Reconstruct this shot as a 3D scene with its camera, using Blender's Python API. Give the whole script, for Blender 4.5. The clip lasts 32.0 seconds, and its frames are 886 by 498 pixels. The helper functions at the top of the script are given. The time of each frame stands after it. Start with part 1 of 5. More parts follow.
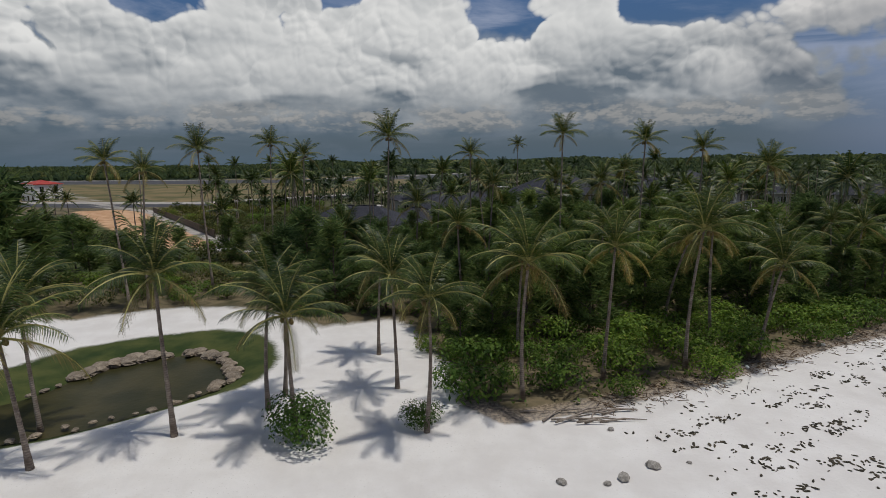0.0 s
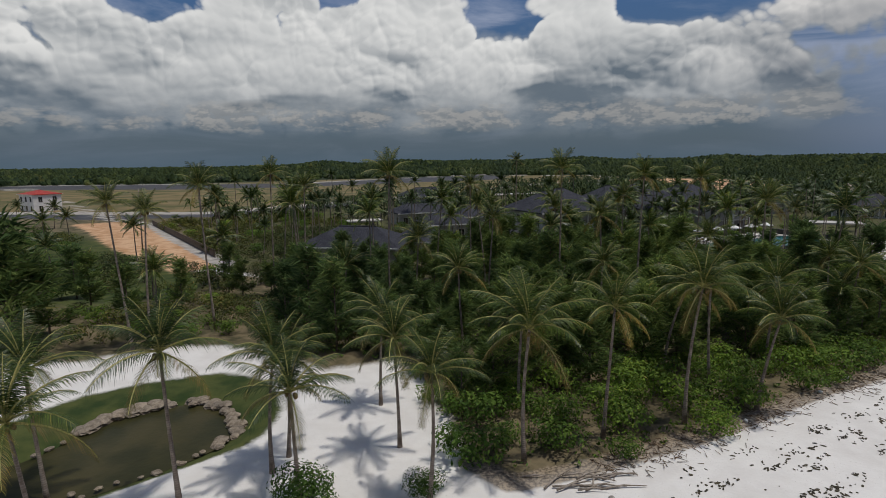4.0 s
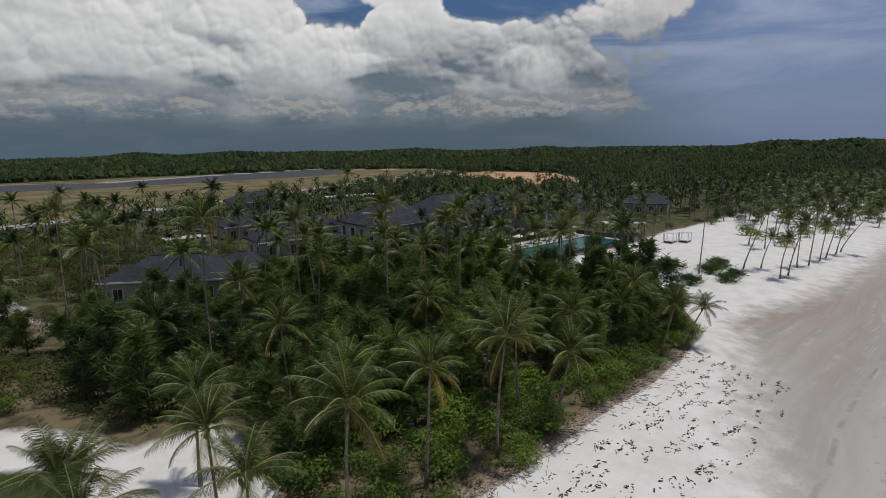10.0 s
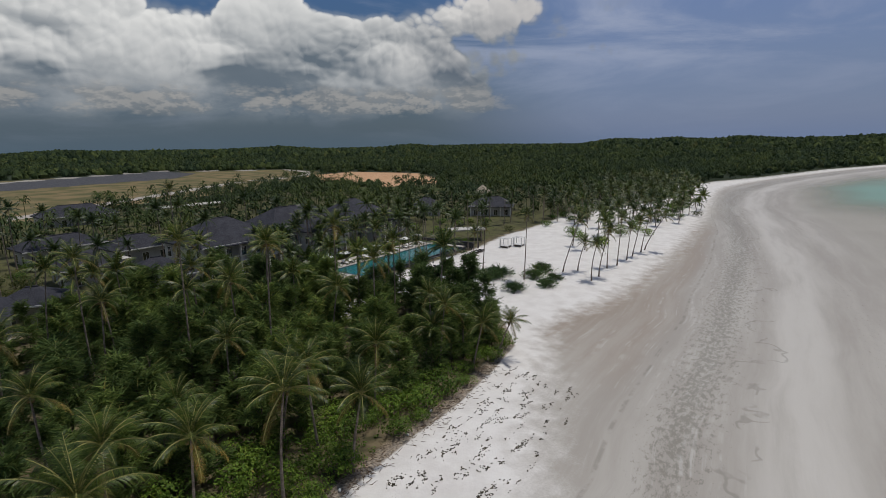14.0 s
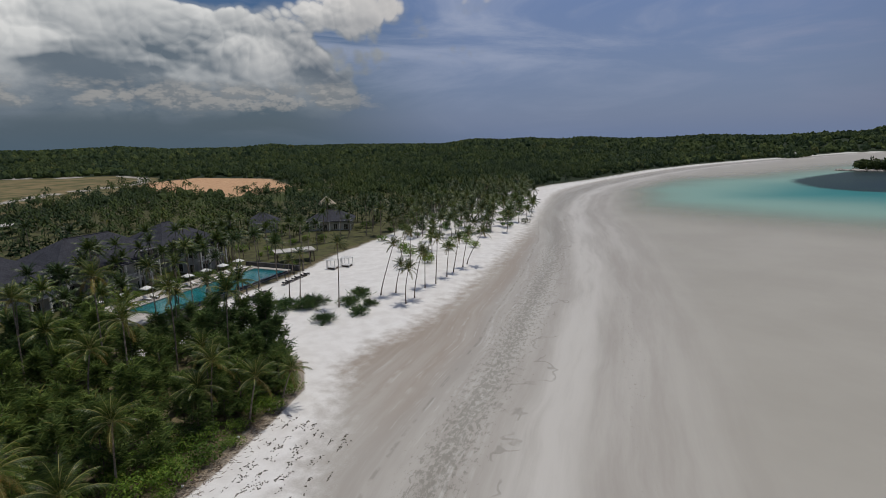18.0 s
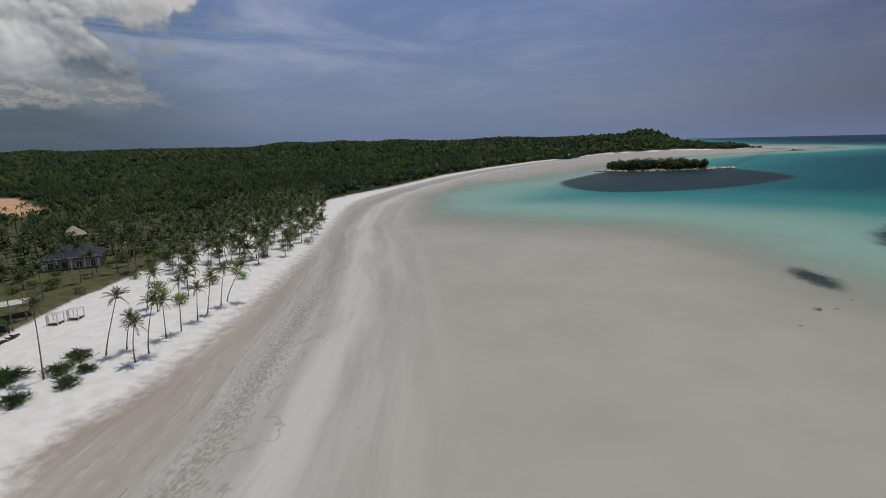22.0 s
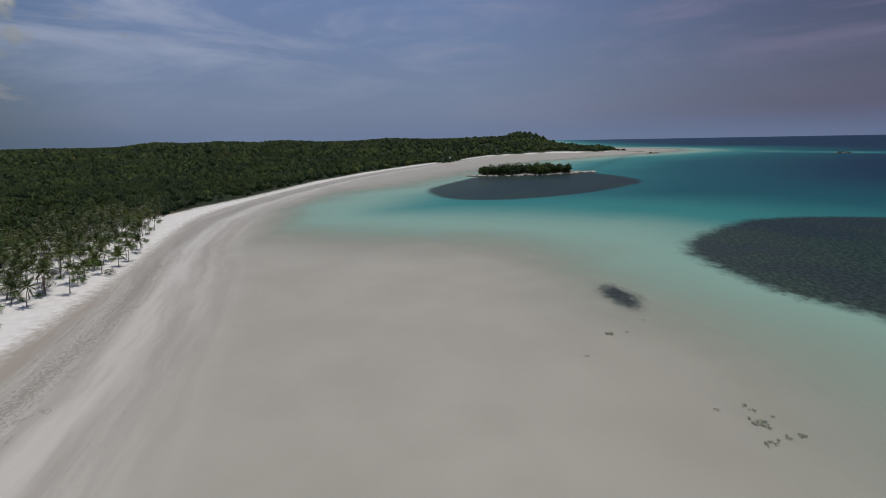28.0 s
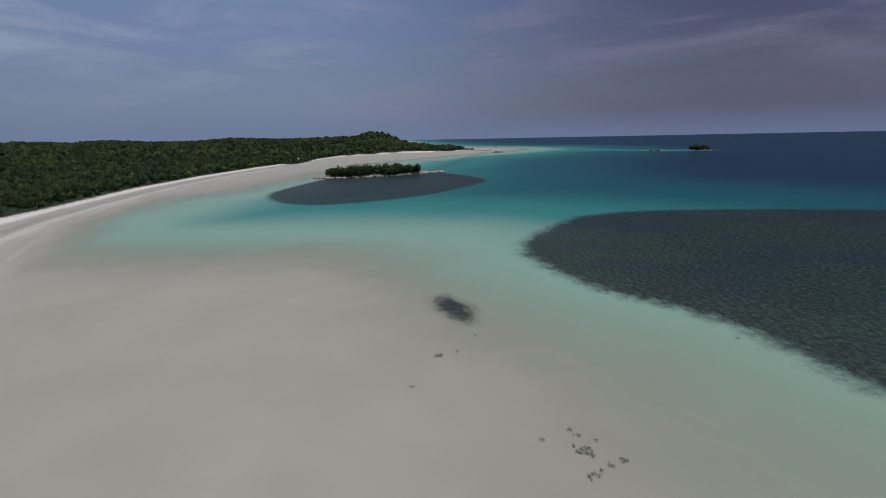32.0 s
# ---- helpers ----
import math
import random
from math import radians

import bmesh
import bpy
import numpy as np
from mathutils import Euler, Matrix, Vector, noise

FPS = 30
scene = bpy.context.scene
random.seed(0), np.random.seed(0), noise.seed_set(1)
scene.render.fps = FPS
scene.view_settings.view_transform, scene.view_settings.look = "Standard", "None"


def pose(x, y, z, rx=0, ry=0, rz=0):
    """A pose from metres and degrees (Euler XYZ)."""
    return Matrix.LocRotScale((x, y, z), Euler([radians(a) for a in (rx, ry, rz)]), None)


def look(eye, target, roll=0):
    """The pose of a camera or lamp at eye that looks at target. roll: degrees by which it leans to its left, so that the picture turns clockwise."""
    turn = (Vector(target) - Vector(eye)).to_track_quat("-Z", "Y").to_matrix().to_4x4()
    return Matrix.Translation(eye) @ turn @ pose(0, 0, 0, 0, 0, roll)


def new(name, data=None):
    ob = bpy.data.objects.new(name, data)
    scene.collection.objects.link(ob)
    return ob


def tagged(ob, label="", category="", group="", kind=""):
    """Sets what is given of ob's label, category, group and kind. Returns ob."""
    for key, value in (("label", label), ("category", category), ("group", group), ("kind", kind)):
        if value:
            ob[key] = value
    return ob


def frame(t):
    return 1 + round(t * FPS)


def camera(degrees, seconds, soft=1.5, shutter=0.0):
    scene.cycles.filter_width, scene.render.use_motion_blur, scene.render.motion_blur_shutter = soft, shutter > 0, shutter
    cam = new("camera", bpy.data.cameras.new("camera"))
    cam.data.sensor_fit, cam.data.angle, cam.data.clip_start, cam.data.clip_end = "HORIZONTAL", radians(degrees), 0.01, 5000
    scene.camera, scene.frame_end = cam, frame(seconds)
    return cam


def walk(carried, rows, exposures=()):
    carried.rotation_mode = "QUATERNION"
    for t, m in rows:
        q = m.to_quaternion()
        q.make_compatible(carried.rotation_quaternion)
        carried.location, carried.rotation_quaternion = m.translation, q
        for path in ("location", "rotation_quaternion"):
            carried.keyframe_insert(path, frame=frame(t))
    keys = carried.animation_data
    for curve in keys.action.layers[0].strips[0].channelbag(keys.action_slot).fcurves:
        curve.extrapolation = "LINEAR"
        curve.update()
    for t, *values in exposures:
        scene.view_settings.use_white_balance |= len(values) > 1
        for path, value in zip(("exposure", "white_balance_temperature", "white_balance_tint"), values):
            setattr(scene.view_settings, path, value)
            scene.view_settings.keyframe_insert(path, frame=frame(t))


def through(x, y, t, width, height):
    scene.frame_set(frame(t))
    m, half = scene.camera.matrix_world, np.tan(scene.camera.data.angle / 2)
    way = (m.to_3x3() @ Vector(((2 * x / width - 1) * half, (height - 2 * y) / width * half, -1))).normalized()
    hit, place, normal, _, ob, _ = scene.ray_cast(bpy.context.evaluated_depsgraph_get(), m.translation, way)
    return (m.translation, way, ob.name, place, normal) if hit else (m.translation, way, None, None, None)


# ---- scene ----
cam = camera(80.0, 32.0, 0.9)
# seconds, eye, then yaw, pitch and roll in degrees
EXPOSURES = [(0.0, -0.68), (32.0, -0.68)]

ROWS = [
    (0.0, 0.43, -1.38, 14.32, 0.97, -9.13, -0.51),
    (0.5, 0.57, -1.25, 14.64, 1.06, -8.96, -0.57),
    (1.0, 0.62, -1.18, 15.05, 1.07, -8.90, -0.59),
    (1.5, 0.64, -1.17, 15.53, 1.07, -8.89, -0.61),
    (2.0, 0.61, -1.14, 16.03, 1.02, -8.91, -0.61),
    (2.5, 0.53, -1.13, 16.48, 0.97, -8.95, -0.62),
    (3.0, 0.45, -1.11, 17.00, 0.92, -9.02, -0.65),
    (3.5, 0.37, -1.09, 17.51, 0.87, -9.11, -0.68),
    (5.5, 0.17, -1.12, 19.45, -0.76, -9.46, -0.58),
    (6.0, 0.21, -1.12, 19.89, -2.50, -9.60, -0.62),
    (6.5, 0.31, -1.13, 20.29, -3.93, -9.72, -0.65),
    (7.0, 0.47, -1.15, 20.70, -5.50, -9.82, -0.68),
    (7.5, 0.65, -1.12, 21.02, -7.26, -9.93, -0.68),
    (8.0, 0.83, -1.09, 21.44, -8.80, -10.06, -0.71),
    (8.5, 1.07, -1.08, 21.83, -10.13, -10.14, -0.70),
    (9.0, 1.34, -1.10, 22.30, -11.98, -10.28, -0.75),
    (9.5, 1.67, -1.10, 22.63, -14.03, -10.39, -0.75),
    (10.0, 2.07, -1.13, 22.97, -16.31, -10.46, -0.81),
    (10.5, 2.53, -1.15, 23.28, -18.22, -10.54, -0.83),
    (11.0, 3.11, -1.23, 23.66, -19.55, -10.61, -0.82),
    (11.5, 3.75, -1.37, 24.00, -21.00, -10.70, -0.86),
    (12.0, 4.63, -1.53, 24.37, -22.89, -10.77, -0.92),
    (12.5, 5.49, -1.73, 24.77, -24.63, -10.82, -0.91),
    (13.0, 6.50, -2.13, 25.24, -26.40, -10.87, -0.89),
    (13.5, 7.52, -2.52, 25.73, -28.06, -10.95, -0.93),
    (14.0, 8.73, -2.97, 26.21, -30.24, -10.99, -0.96),
    (14.5, 9.87, -3.44, 26.68, -32.36, -11.02, -0.93),
    (15.0, 11.13, -4.03, 27.25, -34.51, -11.10, -0.99),
    (15.5, 12.34, -4.60, 27.77, -36.61, -11.15, -0.94),
    (17.5, 17.34, -7.82, 30.46, -42.52, -11.33, -1.04),
    (18.0, 18.73, -8.77, 31.16, -44.19, -11.37, -1.01),
    (18.5, 20.08, -9.67, 31.76, -46.40, -11.42, -1.06),
    (19.0, 21.47, -10.70, 32.43, -48.42, -11.46, -1.08),
    (19.5, 22.75, -11.76, 33.14, -50.11, -11.50, -1.08),
    (20.0, 24.20, -13.09, 34.04, -52.50, -11.55, -1.17),
    (20.5, 25.52, -14.31, 34.68, -55.16, -11.57, -1.22),
    (21.0, 26.92, -15.79, 35.44, -58.15, -11.60, -1.31),
    (21.5, 28.15, -17.27, 36.15, -60.77, -11.61, -1.30),
    (22.0, 29.42, -19.05, 36.92, -63.52, -11.63, -1.44),
    (22.5, 30.67, -20.59, 37.60, -66.03, -11.64, -1.47),
    (23.0, 31.88, -22.53, 38.33, -68.18, -11.64, -1.49),
    (23.5, 33.09, -24.14, 38.95, -69.56, -11.63, -1.46),
    (24.0, 34.46, -25.94, 39.77, -70.26, -11.64, -1.43),
    (24.5, 35.78, -27.49, 40.42, -70.82, -11.64, -1.40),
    (25.0, 37.36, -29.17, 40.96, -71.64, -11.66, -1.41),
    (25.5, 38.79, -30.55, 41.15, -72.50, -11.65, -1.32),
    (27.5, 45.41, -34.88, 41.71, -73.88, -11.81, -1.15),
    (28.0, 47.46, -36.12, 41.80, -74.87, -11.88, -1.15),
    (28.5, 49.18, -37.08, 41.91, -77.75, -11.91, -1.17),
    (29.0, 51.24, -37.95, 42.00, -81.30, -11.93, -1.23),
    (29.5, 53.03, -38.86, 42.24, -83.68, -12.00, -1.30),
    (30.0, 54.98, -39.87, 42.35, -85.29, -12.06, -1.28),
    (30.5, 56.86, -40.92, 42.35, -86.60, -12.10, -1.26),
    (31.0, 58.85, -41.83, 42.45, -88.25, -12.15, -1.27),
    (31.5, 60.79, -42.55, 42.38, -89.46, -12.18, -1.22),
    (32.0, 62.94, -43.37, 42.43, -90.11, -12.22, -1.11),
]
walk(cam, [(t, pose(x, y, z, 0, 0, yaw) @ pose(0, 0, 0, 90 + pitch) @ pose(0, 0, 0, 0, 0, roll)) for t, x, y, z, yaw, pitch, roll in ROWS], EXPOSURES)

# ---------------------------------------------------------------- light
SUN = Vector((0.27, -0.03, 0.96)).normalized()
sun_data = bpy.data.lights.new("sun", "SUN")
sun_data.energy, sun_data.angle, sun_data.color = 4.0, radians(0.6), (1.0, 0.96, 0.9)
sun = new("sun", sun_data)
sun.matrix_world = look(SUN * 200, (0, 0, 0))

world = bpy.data.worlds.new("sky")
scene.world = world
world.use_nodes = True


class Nodes:
    """A short way to write node trees."""

    def __init__(self, tree):
        self.tree = tree
        tree.nodes.clear()

    def add(self, kind):
        return self.tree.nodes.new(kind)

    def link(self, value, socket):
        if isinstance(value, bpy.types.NodeSocket):
            self.tree.links.new(value, socket)
        elif value is not None:
            socket.default_value = value

    def math(self, op, a, b=None, c=None, clamp=False):
        node = self.add("ShaderNodeMath")
        node.operation, node.use_clamp = op, clamp
        for value, socket in zip((a, b, c), node.inputs):
            self.link(value, socket)
        return node.outputs[0]

    def vec(self, op, a, b=None):
        node = self.add("ShaderNodeVectorMath")
        node.operation = op
        self.link(a, node.inputs[0])
        self.link(b, node.inputs[1])
        return node.outputs[0]

    def ramp(self, value, low, high, to_low=0.0, to_high=1.0, smooth=True):
        node = self.add("ShaderNodeMapRange")
        node.interpolation_type = "SMOOTHSTEP" if smooth else "LINEAR"
        for v, socket in zip((value, low, high, to_low, to_high), node.inputs):
            self.link(v, socket)
        return node.outputs[0]

    def mix(self, factor, a, b, blend="MIX"):
        node = self.add("ShaderNodeMix")
        node.data_type, node.blend_type = "RGBA", blend
        self.link(factor, node.inputs[0])
        self.link(a if isinstance(a, bpy.types.NodeSocket) else (*a, 1), node.inputs[6])
        self.link(b if isinstance(b, bpy.types.NodeSocket) else (*b, 1), node.inputs[7])
        return node.outputs[2]

    def noise(self, vector, scale, detail=4.0, rough=0.55, lac=2.0, distort=0.0):
        node = self.add("ShaderNodeTexNoise")
        self.link(vector, node.inputs["Vector"])
        for key, value in (("Scale", scale), ("Detail", detail), ("Roughness", rough), ("Lacunarity", lac), ("Distortion", distort)):
            node.inputs[key].default_value = value
        return node.outputs["Fac"]

    def join(self, x, y, z=0.0):
        node = self.add("ShaderNodeCombineXYZ")
        for v, socket in zip((x, y, z), node.inputs):
            self.link(v, socket)
        return node.outputs[0]

    def split(self, vector):
        node = self.add("ShaderNodeSeparateXYZ")
        self.link(vector, node.inputs[0])
        return node.outputs

    def attr(self, name):
        node = self.add("ShaderNodeAttribute")
        node.attribute_name = name
        return node.outputs["Fac"]

    def bands(self, vector, axis, scale, distortion):
        node = self.add("ShaderNodeTexWave")
        node.wave_type, node.bands_direction = "BANDS", axis
        self.link(vector, node.inputs[0])
        node.inputs["Scale"].default_value = scale
        node.inputs["Distortion"].default_value = distortion
        return node.outputs[1]


def build_sky():
    n = Nodes(world.node_tree)
    sky = n.add("ShaderNodeTexSky")
    sky.sky_type, sky.sun_disc = "NISHITA", False
    sky.sun_elevation, sky.sun_rotation = math.asin(SUN.z), math.atan2(SUN.x, SUN.y)
    sky.air_density, sky.dust_density, sky.ozone_density = 1.6, 1.5, 2.0
    way = n.add("ShaderNodeTexCoord").outputs["Generated"]
    x, y, z = n.split(way)
    az = n.math("ARCTAN2", x, y)                      # 0 ahead at the start, growing to the right
    el = n.math("ARCSINE", n.math("MINIMUM", n.math("MAXIMUM", z, -1.0), 1.0))
    # clear sky: bluish grey near the horizon, deeper above, dusky purple to the east
    blue = n.mix(n.ramp(el, 0.0, 0.3), (0.115, 0.19, 0.27), (0.07, 0.19, 0.46))
    dusk = n.mix(n.ramp(el, 0.0, 0.3), (0.13, 0.145, 0.30), (0.055, 0.05, 0.175))
    pale = n.mix(n.ramp(el, 0.0, 0.3), (0.29, 0.395, 0.65), (0.255, 0.38, 0.75))
    clear = n.mix(n.ramp(az, 0.45, 0.85), blue, pale)
    clear = n.mix(n.ramp(az, 1.25, 2.1), clear, dusk)
    clear = n.mix(0.25, clear, n.vec("MULTIPLY", sky.outputs[0], (0.06, 0.06, 0.06)))
    # cumulus bank: rounded heads on rounded heads, cut by an envelope that falls away to the east
    shift = n.math("MULTIPLY", n.math("SUBTRACT", n.noise(n.join(az, el, 3.1), 7.0, 2.0), 0.5), 0.06)
    lift = n.math("MULTIPLY", n.math("SUBTRACT", n.noise(n.join(az, el, 9.4), 7.0, 2.0), 0.5), 0.06)
    p = n.join(n.math("ADD", az, shift), n.math("ADD", n.math("MULTIPLY", el, 1.1), lift), 0.37)
    up = n.vec("ADD", p, (0.004, 0.008, 0.0))

    def heads(at, octaves):
        """Domes of several sizes, each sitting on the larger one below."""
        total = 0.0
        for size, amount in octaves:
            cell = n.add("ShaderNodeTexVoronoi")
            cell.voronoi_dimensions, cell.feature = "2D", "F1"
            n.link(at, cell.inputs["Vector"])
            cell.inputs["Scale"].default_value = size
            d = cell.outputs["Distance"]
            total = n.math("ADD", n.math("MULTIPLY", n.math("MULTIPLY", d, d), -1.4 * amount), n.math("ADD", total, amount))
        return total

    SIZES = ((6.5, 0.46), (14.0, 0.28), (31.0, 0.15), (68.0, 0.075))
    swell = n.noise(p, 5.2, 3.0, 0.5)
    lit, lit_up = heads(p, SIZES), heads(up, SIZES)
    density = n.math("ADD", n.math("MULTIPLY", lit, 1.15), n.math("SUBTRACT", n.math("MULTIPLY", swell, 1.0), 0.34))

    def bump_at(a0, e0, wa, we, amount):
        """A rounded swelling (or gap) of the bank at one bearing and height."""
        u = n.math("DIVIDE", n.math("SUBTRACT", az, a0), wa)
        v = n.math("DIVIDE", n.math("SUBTRACT", el, e0), we)
        q = n.math("ADD", n.math("MULTIPLY", u, u), n.math("MULTIPLY", v, v))
        return n.math("MULTIPLY", n.math("EXPONENT", n.math("MULTIPLY", q, -1.0)), amount)

    top = n.ramp(az, 0.41, 0.64, 0.33, 0.05, False)
    ragged = n.math("ADD", el, n.math("MULTIPLY", n.math("SUBTRACT", n.noise(n.join(az, n.math("MULTIPLY", el, 1.5), 6.1), 9.0, 6.0, 0.6), 0.5), 0.10))
    env = n.math("SUBTRACT", n.ramp(n.math("SUBTRACT", top, el), -0.08, 0.10, -0.42, 0.27), n.ramp(ragged, 0.115, 0.035, 0.0, 0.62))
    # gaps of clear sky and swellings: bearing, height, half sizes, amount
    for gap in ((-0.51, 0.258, 0.085, 0.042, -0.95), (0.085, 0.265, 0.065, 0.062, -1.0), (0.40, 0.255, 0.085, 0.036, -0.95), (-0.187, 0.285, 0.04, 0.018, -0.8), 
                (0.24, 0.20, 0.09, 0.07, 0.3), (-0.05, 0.20, 0.11, 0.06, 0.25), (-0.35, 0.18, 0.2, 0.06, 0.2), (0.52, 0.10, 0.09, 0.035, 0.3), (0.645, 0.222, 0.08, 0.035, 0.62), (0.87, 0.25, 0.15, 0.032, 0.58),
                (0.60, 0.070, 0.03, 0.012, 0.35), (0.815, 0.043, 0.03, 0.010, 0.6), (1.504, 0.050, 0.016, 0.012, 0.8)):
        env = n.math("ADD", env, bump_at(*gap))
    far = n.ramp(az, 0.58, 0.88, 0.0, 0.40)
    cover = n.math("SUBTRACT", n.math("ADD", density, env), far)
    mask = n.math("MULTIPLY", n.ramp(cover, 0.64, 0.79), n.ramp(ragged, 0.06, 0.15, 0.0, 1.0))
    relief = n.math("SUBTRACT", n.ramp(n.math("SUBTRACT", lit, lit_up), -0.11, 0.11, smooth=False), 0.5)
    belly = n.ramp(n.noise(n.join(az, n.math("MULTIPLY", el, 2.6), 8.8), 4.6, 3.0, 0.5, distort=0.3), 0.41, 0.60)
    belly = n.math("MULTIPLY", belly, n.ramp(el, 0.26, 0.13, 0.15, 1.0))
    relief = n.math("MULTIPLY", relief, n.math("MULTIPLY", n.ramp(el, 0.07, 0.20, 0.55, 1.15), n.ramp(n.noise(p, 6.0, 2.0), 0.35, 0.6, 0.45, 1.15)))
    light = n.math("ADD", n.math("MULTIPLY", relief, 0.38), n.ramp(el, 0.06, 0.24, 0.42, 0.80))
    light = n.math("ADD", light, n.ramp(cover, 1.10, 0.75, 0.0, 0.12))
    light = n.math("SUBTRACT", light, n.math("MULTIPLY", belly, 0.58), clamp=True)
    white = n.mix(light, (0.20, 0.255, 0.315), (1.22, 1.22, 1.20))
    dull = n.mix(n.ramp(az, 0.30, 0.85, 0.0, 0.65), white, n.mix(light, (0.17, 0.20, 0.27), (0.66, 0.61, 0.60)))
    # thin high veils
    veil = n.noise(n.join(n.math("MULTIPLY", az, 0.8), n.math("MULTIPLY", el, 3.5), 1.7), 3.6, 6.0, 0.6, distort=0.6)
    veil = n.math("MULTIPLY", n.ramp(veil, 0.42, 0.75), n.ramp(el, 0.05, 0.2, 0.15, 0.7))
    seen = n.mix(veil, clear, n.mix(n.ramp(az, 0.9, 1.9), (0.60, 0.67, 0.86), (0.35, 0.32, 0.50)))
    # a soft grey-white deck fills the bank behind its bright heads
    deck_noise = n.noise(n.join(az, n.math("MULTIPLY", el, 2.2), 5.3), 7.0, 6.0, 0.6)
    deck_tone = n.math("ADD", n.math("MULTIPLY", n.ramp(deck_noise, 0.32, 0.68), 0.6), n.math("MULTIPLY", n.ramp(el, 0.06, 0.24), 0.45), clamp=True)
    deck = n.mix(deck_tone, (0.165, 0.225, 0.295), (0.66, 0.69, 0.71))
    deck = n.mix(n.ramp(az, 0.35, 0.9, 0.0, 0.5), deck, (0.22, 0.26, 0.33))
    deck_mask = n.ramp(n.math("ADD", cover, n.math("MULTIPLY", n.math("SUBTRACT", deck_noise, 0.5), 0.5)), 0.48, 0.70)
    deck_mask = n.math("MULTIPLY", deck_mask, n.math("MULTIPLY", n.ramp(el, 0.25, 0.17), n.ramp(el, 0.035, 0.10)))
    seen = n.mix(deck_mask, seen, deck)
    seen = n.mix(mask, seen, dull)
    # a row of small low heads under the bank
    q = n.join(n.math("ADD", az, shift), n.math("MULTIPLY", el, 2.1), 0.0)
    small = ((15.0, 0.45), (34.0, 0.28), (75.0, 0.17), (150.0, 0.10))
    row, row_up = heads(q, small), heads(n.vec("ADD", q, (0.004, 0.016, 0.0)), small)
    span = n.math("SUBTRACT", n.ramp(el, 0.125, 0.085), n.ramp(el, 0.068, 0.045))
    place = n.math("ADD", n.math("MULTIPLY", row, 0.5), n.math("MULTIPLY", n.noise(n.join(az, n.math("MULTIPLY", el, 2.0), 2.2), 7.0, 2.0), 0.75))
    place = n.math("MULTIPLY", n.ramp(n.math("ADD", place, n.math("MULTIPLY", span, 0.25)), 0.86, 1.06), n.math("MULTIPLY", span, n.ramp(az, 0.72, 0.55)))
    tone = n.math("ADD", n.math("MULTIPLY", n.ramp(n.math("SUBTRACT", row, row_up), -0.12, 0.16), 0.55), n.ramp(el, 0.045, 0.105, 0.1, 0.45), clamp=True)
    seen = n.mix(n.math("MULTIPLY", place, 0.7), seen, n.mix(tone, (0.20, 0.245, 0.29), (0.62, 0.60, 0.57)))
    # haze over the horizon
    seen = n.mix(n.ramp(el, 0.05, -0.01, 0.0, 0.7), seen, n.mix(n.ramp(az, 0.5, 1.0), (0.135, 0.20, 0.265), (0.245, 0.33, 0.54)))
    back = n.add("ShaderNodeBackground")
    n.link(seen, back.inputs[0])
    back.inputs[1].default_value = 0.95
    n.link(back.outputs[0], n.add("ShaderNodeOutputWorld").inputs[0])


build_sky()

# ---------------------------------------------------------------- materials


def material(name, build, rough=0.8, spec=0.3, bump=None):
    """build(n, position) gives colour, or (colour, roughness, height, height strength in metres)."""
    m = bpy.data.materials.new(name)
    m.use_nodes = True
    n = Nodes(m.node_tree)
    where = n.add("ShaderNodeTexCoord").outputs["Object"]
    place = n.add("ShaderNodeNewGeometry").outputs["Position"]
    got = build(n, place, where)
    colour, roughness, height, deep = got if isinstance(got, tuple) else (got, rough, None, 0)
    shader = n.add("ShaderNodeBsdfPrincipled")
    n.link(colour if isinstance(colour, bpy.types.NodeSocket) else (*colour, 1), shader.inputs["Base Color"])
    n.link(roughness, shader.inputs["Roughness"])
    shader.inputs["Specular IOR Level"].default_value = spec
    if height is not None:
        b = n.add("ShaderNodeBump")
        b.inputs["Strength"].default_value = 1.0
        b.inputs["Distance"].default_value = deep
        n.link(height, b.inputs["Height"])
        n.link(b.outputs[0], shader.inputs["Normal"])
    n.link(shader.outputs[0], n.add("ShaderNodeOutputMaterial").inputs[0])
    return m


def blotchy(low, high, scale, fine=None, rough=0.8, deep=0.01, local=True, random=0.0):
    """Two colours mixed by noise at two scales, with a little relief; random: how far each object differs."""
    def build(n, place, where):
        at = where if local else place
        a = n.noise(at, scale, 3.0)
        b = n.noise(at, fine or scale * 7, 5.0)
        f = n.math("ADD", n.math("MULTIPLY", a, 0.6), n.math("MULTIPLY", b, 0.4))
        f = n.ramp(f, 0.36, 0.64)
        colour = n.mix(f, low, high)
        if random:
            r = n.add("ShaderNodeObjectInfo").outputs["Random"]
            colour = n.vec("MULTIPLY", colour, n.join(*[n.ramp(r, 0, 1, 1 - random, 1 + random * k, False) for k in (1.1, 0.9, 0.6)]))
        return colour, rough, b, deep
    return build


